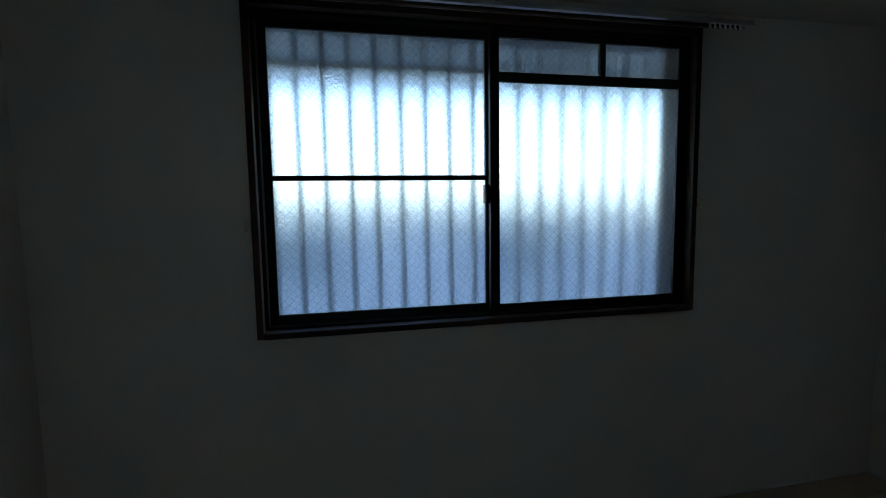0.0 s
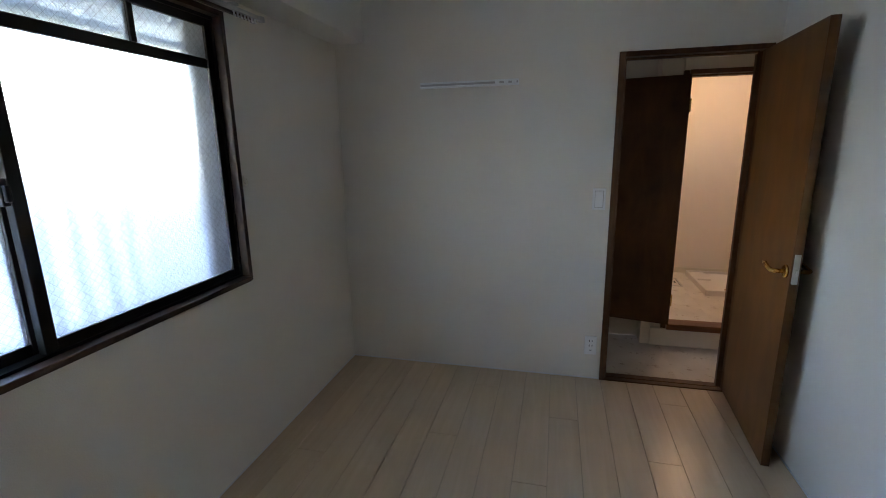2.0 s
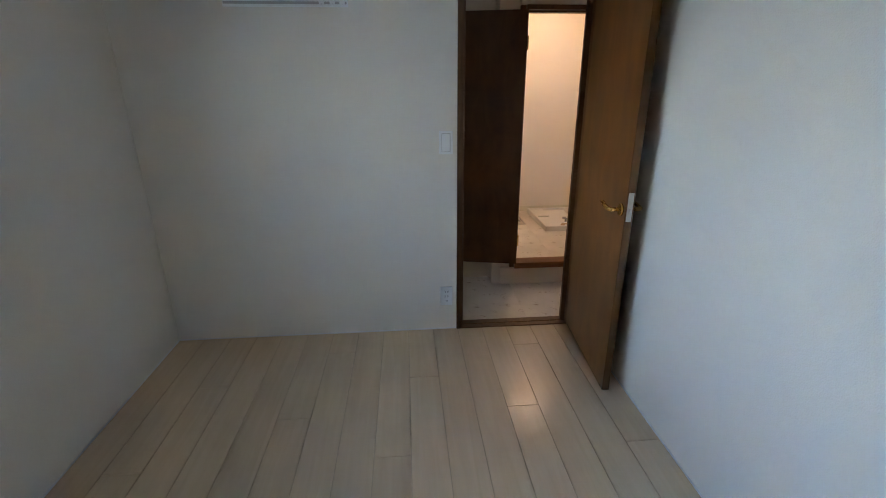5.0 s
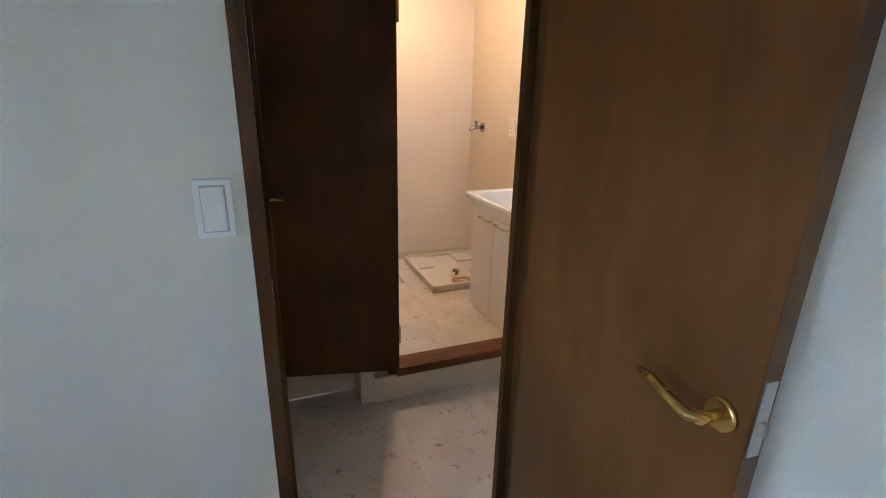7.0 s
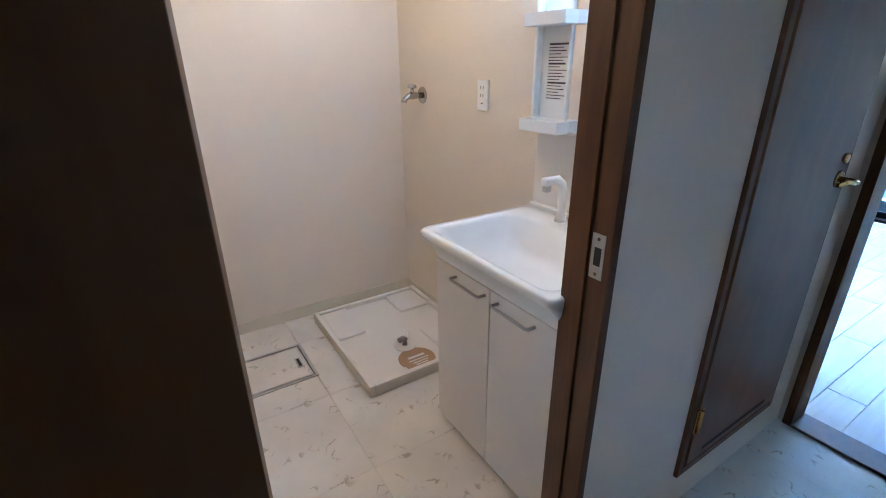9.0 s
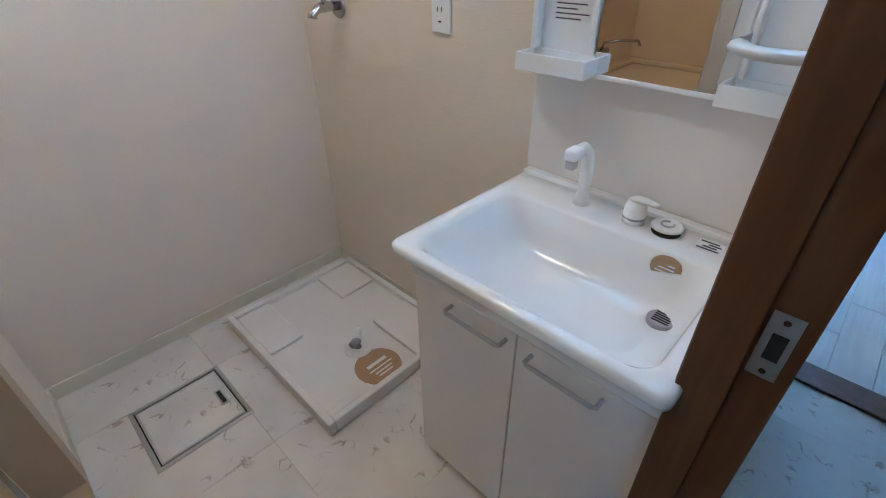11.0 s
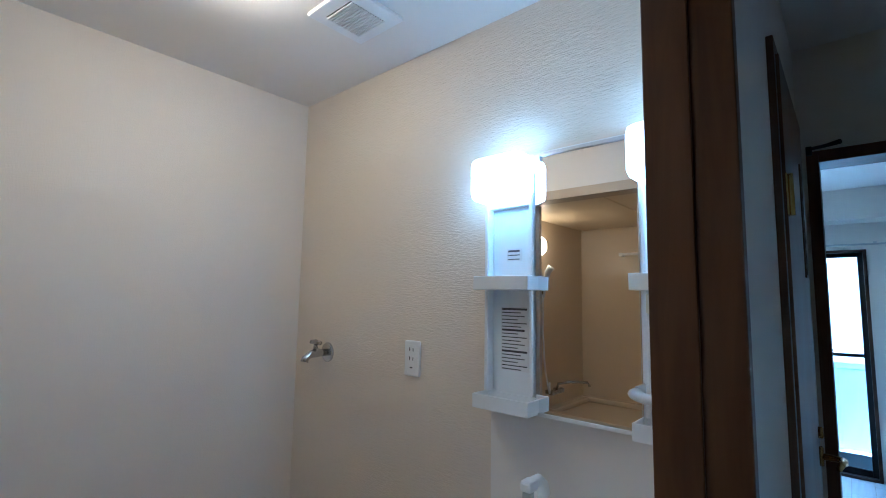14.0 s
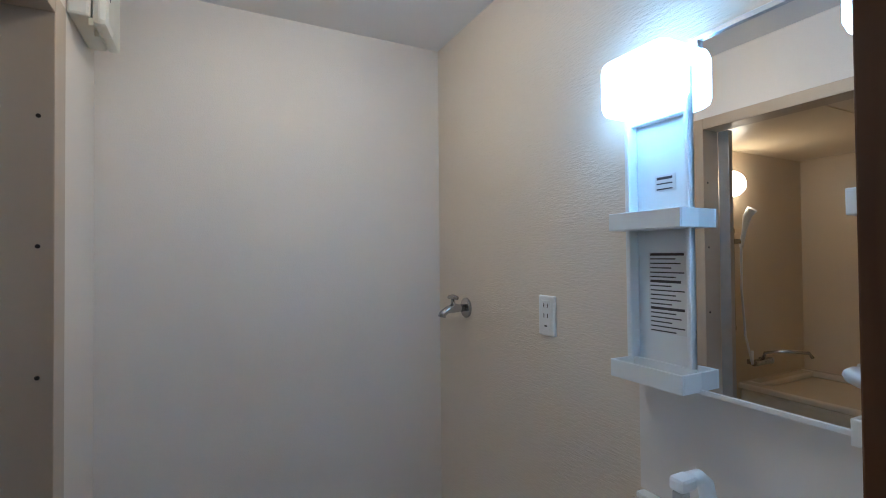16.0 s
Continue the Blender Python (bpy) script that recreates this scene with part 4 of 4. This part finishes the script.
ls = thing("warning_sticker", (1.68, 1.17, VZ), "small printed warning sticker on the basin ledge", "sticker")
part("sheet", boxes((1.655, 1.70, 1.148, 1.198, VZ, VZ + 0.0006)), PAPERWHITE, ls)
for k in range(4):
    part("print_bar", boxes((1.66 + k * 0.01, 1.665 + k * 0.01, 1.152 + 0.006 * (k % 2), 1.194 - 0.009 * (k % 3), VZ + 0.0006, VZ + 0.001)), INK, ls)

# ---- mirror unit ----
mu = thing("mirror_cabinet", (1.72, 1.372, 0.78), "white vanity mirror unit with side shelves and lamps", "mirror cabinet")
MX = 1.708
part("splash_board", boxes((XV - 0.008, XV - 0.002, VY0, VY1, VZ + 0.013, 1.06), bev=0.001), CAB, mu, "pale backboard under the mirror")
part("back_panel", boxes((XV - 0.02, XV - 0.002, VY0 + 0.002, VY1 - 0.002, 1.0605, 1.755), bev=0.002), SOFTWHITE, mu)
mf = part("mirror_frame", boxes((MX + 0.004, XV - 0.0205, 1.232, 1.512, 1.045, 1.752), bev=0.003), WHITE, mu, "white mirror backing")
part("mirror", boxes((MX, MX + 0.0038, 1.236, 1.508, 1.056, 1.735)), MIRROR, mf, "clear mirror glass")
part("bottom_lip", boxes((MX - 0.004, MX + 0.004, 1.232, 1.512, 1.0465, 1.0555), bev=0.001), WHITE, mf, "white edge strip")
part("top_clip", boxes((MX - 0.006, MX + 0.004, 1.236, 1.508, 1.7355, 1.745), (MX - 0.008, MX + 0.0, 1.49, 1.505, 1.722, 1.738), bev=0.001), ALU, mf)
for s, (a, b) in ((1, (1.514, 1.668)), (-1, (1.076, 1.230))):
    o, i = (b, a) if s > 0 else (a, b)
    part("side_lip", boxes((XV - 0.05, XV - 0.0205, min(o, o - s * 0.012), max(o, o - s * 0.012), 1.09, 1.62), bev=0.003), SOFTWHITE, mu)
    part("inner_lip", boxes((XV - 0.045, XV - 0.0205, min(i, i + s * 0.01), max(i, i + s * 0.01), 1.09, 1.70), bev=0.003), SOFTWHITE, mu)
    for tz in (1.05, 1.372):
        y0, y1 = a - (0.014 if s > 0 else 0.008), b + (0.008 if s > 0 else 0.014)
        tr = bmesh.new()
        x0, x1 = 1.652, XV - 0.021
        for it in ((x0 + 0.006, x1, y0 + 0.006, y1 - 0.006, tz, tz + 0.005), (x0, x0 + 0.005, y0, y1, tz, tz + 0.038), (x1 - 0.004, x1, y0, y1, tz, tz + 0.038), (x0 + 0.005, x1 - 0.004, y0, y0 + 0.005, tz, tz + 0.038), (x0 + 0.005, x1 - 0.004, y1 - 0.005, y1, tz, tz + 0.038)):
            box(tr, *it, bev=0.0015)
        part("tray", tr, SOFTWHITE, mu, "white clip-on tray")
    lb = boxes((1.626, XV - 0.024, a - 0.004, b + 0.012, 1.6185, 1.748), bev=0.024)
    ll = part("lamp_shade", lb, LED, mu, "glowing white lamp cover", smooth=False)
    part("lamp_base", boxes((1.705, XV - 0.0205, a + 0.01, b - 0.01, 1.606, 1.618), bev=0.003), WHITE, mu)
part("switch_box", boxes((1.70, XV - 0.021, 1.15, 1.225, 1.32, 1.365), bev=0.003), CREAM, mu, "cream switch box")
hold = bmesh.new()
tube(hold, [(1.598 + 0.055 * (1 - math.cos(a)), 1.162 + 0.07 * math.sin(a), 1.152) for a in [radians(-90 + 15 * k) for k in range(13)]], 0.016, 12, 0.25)
for v in hold.verts:
    v.co.z = 1.152 + (v.co.z - 1.152) * 2.6
box(hold, 1.652, 1.724, 1.088, 1.096, 1.138, 1.166, bev=0.003)
box(hold, 1.652, 1.724, 1.228, 1.236, 1.138, 1.166, bev=0.003)
part("dryer_ring", hold, GREY, mu, "rounded grey dryer holder")
for z0, z1, rows in ((1.15, 1.325, 18), (1.455, 1.49, 3)):
    st = thing("instruction_sticker", (XV - 0.0205, 1.59, z0), "white printed instruction sticker on the mirror unit", "sticker")
    w0, w1 = (1.54, 1.63) if rows > 5 else (1.56, 1.61)
    part("sheet", boxes((XV - 0.0212, XV - 0.0202, w0, w1, z0, z1)), PAPERWHITE, st)
    for k in range(rows):
        zz = z1 - (k + 0.6) * (z1 - z0) / rows
        short = (0.0, 0.02, 0.008, 0.03)[k % 4] if rows > 5 else 0.004
        th = 0.0028 if k % 6 == 0 else 0.0013
        part("print_bar", boxes((XV - 0.0216, XV - 0.02121, w0 + 0.004 + short, w1 - 0.004, zz - th, zz + th)), INK, st)

# ---- washer tap ----
tap = thing("washer_tap", (XV, 2.49, 1.115), "chrome washing machine tap on a round wall plate", "tap")
TY, TZ = 2.49, 1.118
bm = bmesh.new()
disc(bm, (XV, TY, TZ), (-1, 0, 0), 0.039, 0.010, 28, 0.005)
part("wall_plate", bm, CHROME, tap)
bm = bmesh.new()
tube(bm, [(XV - 0.005, TY, TZ), (XV - 0.03, TY, TZ), (XV - 0.055, TY, TZ + 0.002), (XV - 0.085, TY, TZ - 0.004), (XV - 0.105, TY, TZ - 0.018), (XV - 0.108, TY, TZ - 0.03)], [0.014, 0.014, 0.019, 0.014, 0.014, 0.016], 14)
part("body", bm, CHROME, tap, smooth=True)
bm = bmesh.new()
tube(bm, [(XV - 0.06, TY, TZ + 0.01), (XV - 0.06, TY, TZ + 0.036)], [0.010, 0.008], 12)
tube(bm, [(XV - 0.06, TY - 0.032, TZ + 0.042), (XV - 0.06, TY, TZ + 0.044), (XV - 0.06, TY + 0.032, TZ + 0.042)], [0.008, 0.011, 0.008], 12)
part("handle", bm, CHROME, tap, "chrome cross handle", smooth=True)

# ---- washroom ceiling fittings ----
cv = thing("ceiling_vent", (1.44, 1.985, CEIL_W), "square white ceiling vent with a slotted grille", "ceiling vent")
part("frame", boxes((1.335, 1.545, 1.88, 2.09, CEIL_W - 0.014, CEIL_W), bev=0.004), WHITE, cv)
part("backing", boxes((1.375, 1.505, 1.925, 2.045, CEIL_W - 0.0155, CEIL_W - 0.0141)), DARK, cv)
for i in range(14):
    x = 1.38 + i * 0.0094
    part("slat", boxes((x - 0.0028, x + 0.0028, 1.922, 2.048, CEIL_W - 0.021, CEIL_W - 0.0157), bev=0.001), WHITE, cv)
cl = thing("ceiling_light", (1.09, 2.06, CEIL_W), "round glowing ceiling lamp with a warm light", "ceiling light")
bm = bmesh.new()
disc(bm, (1.09, 2.06, CEIL_W), (0, 0, -1), 0.07, 0.015, 32, 0.003)
part("base", bm, WHITE, cl)
bm = bmesh.new()
tube(bm, [(1.09, 2.06, CEIL_W - 0.015), (1.09, 2.06, CEIL_W - 0.04), (1.09, 2.06, CEIL_W - 0.055), (1.09, 2.06, CEIL_W - 0.06)], [0.062, 0.06, 0.045, 0.015], 28)
part("globe", bm, WARM, cl, smooth=True)

# ---- breaker box and bath doorway ----
bb = thing("breaker_box", (XB, 2.52, 1.9), "cream plastic breaker box with hinged covers", "breaker box")
part("body", boxes((XB, XB + 0.05, 2.40, 2.64, 1.955, 2.18), bev=0.008), CREAM, bb)
part("cover", boxes((XB + 0.051, XB + 0.088, 2.405, 2.51, 1.94, 2.175), bev=0.016), CREAM, bb)
part("cover", boxes((XB + 0.051, XB + 0.083, 2.515, 2.635, 1.95, 2.175), bev=0.012), CREAM, bb)
part("cover_slot", boxes((XB + 0.088, XB + 0.0888, 2.435, 2.442, 2.02, 2.06)), DARK, bb)
for hy in (2.42, 2.49):
    part("clip", boxes((XB + 0.045, XB + 0.056, hy - 0.008, hy + 0.008, 1.937, 1.958), bev=0.001), CREAM, bb)

fb = thing("door_frame_6", (XB - 0.05, 1.95, FLOOR_WASH), "cream bathroom doorway lining with an aluminium track", "door frame", kind="structure")
part("lining", boxes((XB - 0.1, XB + 0.01, 2.275, 2.362, FLOOR_WASH, 1.945), bev=0.002), TAN, fb)
part("lining", boxes((XB - 0.1, XB + 0.01, 1.565, 1.625, FLOOR_WASH, 1.945), bev=0.002), TAN, fb)
part("head", boxes((XB - 0.1, XB + 0.01, 1.625, 2.275, 1.895, 1.945), bev=0.002), TAN, fb)
part("track", boxes((XB - 0.13, XB - 0.101, 2.225, 2.275, FLOOR_WASH, 1.895), (XB - 0.13, XB - 0.101, 1.625, 1.665, FLOOR_WASH, 1.895), bev=0.002), ALU, fb, "aluminium door track")
part("sill", boxes((XB - 0.13, XB + 0.01, 1.625, 2.275, -0.12, FLOOR_WASH + 0.028), bev=0.003), TAN, fb, "tan doorway sill")
part("sill_strip", boxes((XB - 0.125, XB - 0.1, 1.626, 2.274, FLOOR_WASH + 0.0285, FLOOR_WASH + 0.034)), ALU, fb)
for z in (0.75, 1.05, 1.35, 1.65):
    bm = bmesh.new()
    disc(bm, (XB - 0.02, 2.275, z), (0, -1, 0), 0.005, 0.001, 12)
    part("screw", bm, DARK, fb)

# ---- bathroom seen in the mirror ----
tb = thing("bath_tub", (-0.85, 1.97, -0.06), "tan bathtub along the far bathroom wall", "bathtub")
part("apron", boxes((BX0, -0.46, BY0, BY1, -0.06, 0.46), bev=0.02), TUB, tb)
part("rim", boxes((BX0, BX0 + 0.07, BY0, BY1, 0.4605, 0.50), (-0.53, -0.44, BY0, BY1, 0.4605, 0.50), (BX0 + 0.0705, -0.5305, BY0, BY0 + 0.09, 0.4605, 0.50), (BX0 + 0.0705, -0.5305, BY1 - 0.09, BY1, 0.4605, 0.50), bev=0.012), TUB, tb)
sb = thing("shower_rail", (-0.33, BY1, 1.1), "chrome shower slide bar with a white hand shower", "shower")
bm = bmesh.new()
tube(bm, [(-0.33, BY1 - 0.05, 0.85), (-0.33, BY1 - 0.05, 1.48)], 0.011, 12)
part("bar", bm, CHROME, sb)
for z in (0.86, 1.46):
    part("bracket", boxes((-0.345, -0.315, BY1 - 0.06, BY1, z - 0.015, z + 0.015), bev=0.004), CHROME, sb)
part("holder", boxes((-0.36, -0.29, BY1 - 0.09, BY1 - 0.035, 1.38, 1.41), bev=0.006), CHROME, sb)
bm = bmesh.new()
tube(bm, [(-0.37, BY1 - 0.08, 1.36), (-0.37, BY1 - 0.10, 1.46), (-0.37, BY1 - 0.12, 1.55), (-0.37, BY1 - 0.15, 1.59)], [0.012, 0.014, 0.024, 0.03], 14)
part("hand_shower", bm, WHITE, sb, "white hand shower", smooth=True)
bm = bmesh.new()
tube(bm, [(-0.37, BY1 - 0.08, 1.36), (-0.40, BY1 - 0.06, 1.1), (-0.45, BY1 - 0.05, 0.8), (-0.5, BY1 - 0.06, 0.62), (-0.52, BY1 - 0.05, 0.7)], 0.007, 10)
part("hose", bm, WHITE, sb, smooth=True)
bt = thing("bath_tap", (-0.62, BY1, 0.6), "chrome bath mixer with a long swivel spout", "tap")
part("body", boxes((-0.72, -0.52, BY1 - 0.075, BY1 - 0.035, 0.60, 0.64), bev=0.012), CHROME, bt)
bm = bmesh.new()
tube(bm, [(-0.62, BY1 - 0.055, 0.63), (-0.62, BY1 - 0.07, 0.68), (-0.66, BY1 - 0.15, 0.7), (-0.74, BY1 - 0.26, 0.7), (-0.75, BY1 - 0.275, 0.67)], 0.010, 12)
part("spout", bm, CHROME, bt, smooth=True)
part("wall_leg", boxes((-0.70, -0.67, BY1 - 0.04, BY1, 0.605, 0.635), (-0.57, -0.54, BY1 - 0.04, BY1, 0.605, 0.635), bev=0.004), CHROME, bt)
bl = thing("bath_lamp", (-0.27, BY1, 1.8), "round glowing bathroom wall lamp", "wall lamp")
bm = bmesh.new()
disc(bm, (-0.38, BY1, 1.76), (0, -1, 0), 0.085, 0.02, 28, 0.004)
part("base", bm, WHITE, bl)
bm = bmesh.new()
tube(bm, [(-0.38, BY1 - 0.02, 1.76), (-0.38, BY1 - 0.05, 1.76), (-0.38, BY1 - 0.08, 1.76), (-0.38, BY1 - 0.095, 1.76)], [0.08, 0.078, 0.055, 0.02], 28)
part("globe", bm, BATHLAMP, bl, smooth=True)
tw = thing("towel_bar", (BX0, 1.95, 1.72), "white drying bar on the far bathroom wall", "bar")
bm = bmesh.new()
tube(bm, [(BX0 + 0.06, 1.5, 1.74), (BX0 + 0.06, 2.35, 1.74)], 0.012, 12)
part("bar", bm, WHITE, tw)
part("bracket", boxes((BX0, BX0 + 0.07, 1.50, 1.53, 1.725, 1.755), (BX0, BX0 + 0.07, 2.32, 2.35, 1.725, 1.755), bev=0.003), WHITE, tw)

# ---- floor pieces ----
PW, PL = (XE - XW) / 16, 1.82
spots, cut = [], []
for i in range(16):
    x = XW + PW * (i + 0.5)
    shift = ((i * 5) % 7) * 0.26
    n = 0
    y = YS - shift
    while y < YN - 0.02:
        a, b = max(y, YS), min(y + PL, YN)
        if b - a > 0.05:
            spots.append((x, (a + b) / 2, round(b - a, 3)))
        y += PL
by_len = {}
for x, y, l in spots:
    by_len.setdefault(l, []).append((x, y, -0.003))
for l, cs in by_len.items():
    pieces("plank", bed_floor, PLANK, cs, (PW - 0.0022, l - 0.002, 0.006), 0.0008)

by_len = {}
i = 0
y = LY0 + 0.075
while y < LY1 - 0.07:
    x = XL + 0.1 - (i % 3) * 0.3
    while x < LX1 - 0.05:
        a, b = max(x, XL + 0.1), min(x + 0.91, LX1)
        if b - a > 0.05:
            by_len.setdefault(round(b - a, 3), []).append(((a + b) / 2, y, FLOOR_HALL - 0.003))
        x += 0.91
    y += 0.15
    i += 1
for l, cs in by_len.items():
    pieces("plank", live_floor, PLANK_X, cs, (l - 0.003, 0.147, 0.006), 0.0012)


def tiles(parent, x0, x1, y0, y1, ox, oy, z, size):
    groups = {}
    nx = math.floor((x0 - ox) / size)
    while ox + nx * size < x1:
        ny = math.floor((y0 - oy) / size)
        while oy + ny * size < y1:
            a, b = max(x0, ox + nx * size), min(x1, ox + (nx + 1) * size)
            c, d = max(y0, oy + ny * size), min(y1, oy + (ny + 1) * size)
            if b - a > 0.01 and d - c > 0.01:
                groups.setdefault((round(b - a, 3), round(d - c, 3)), []).append(((a + b) / 2, (c + d) / 2, z - 0.002))
            ny += 1
        nx += 1
    for (w, l), cs in groups.items():
        pieces("tile", parent, MARBLE, cs, (w - 0.0008, l - 0.0008, 0.004), 0.0003)


tiles(hall_floor, -1.3, XL, YH0, 1.15, 0.1, 0.60, FLOOR_HALL, 0.45)
tiles(wash_floor, XB, XV, 1.06, YB, 0.98, 2.02, FLOOR_WASH, 0.45)
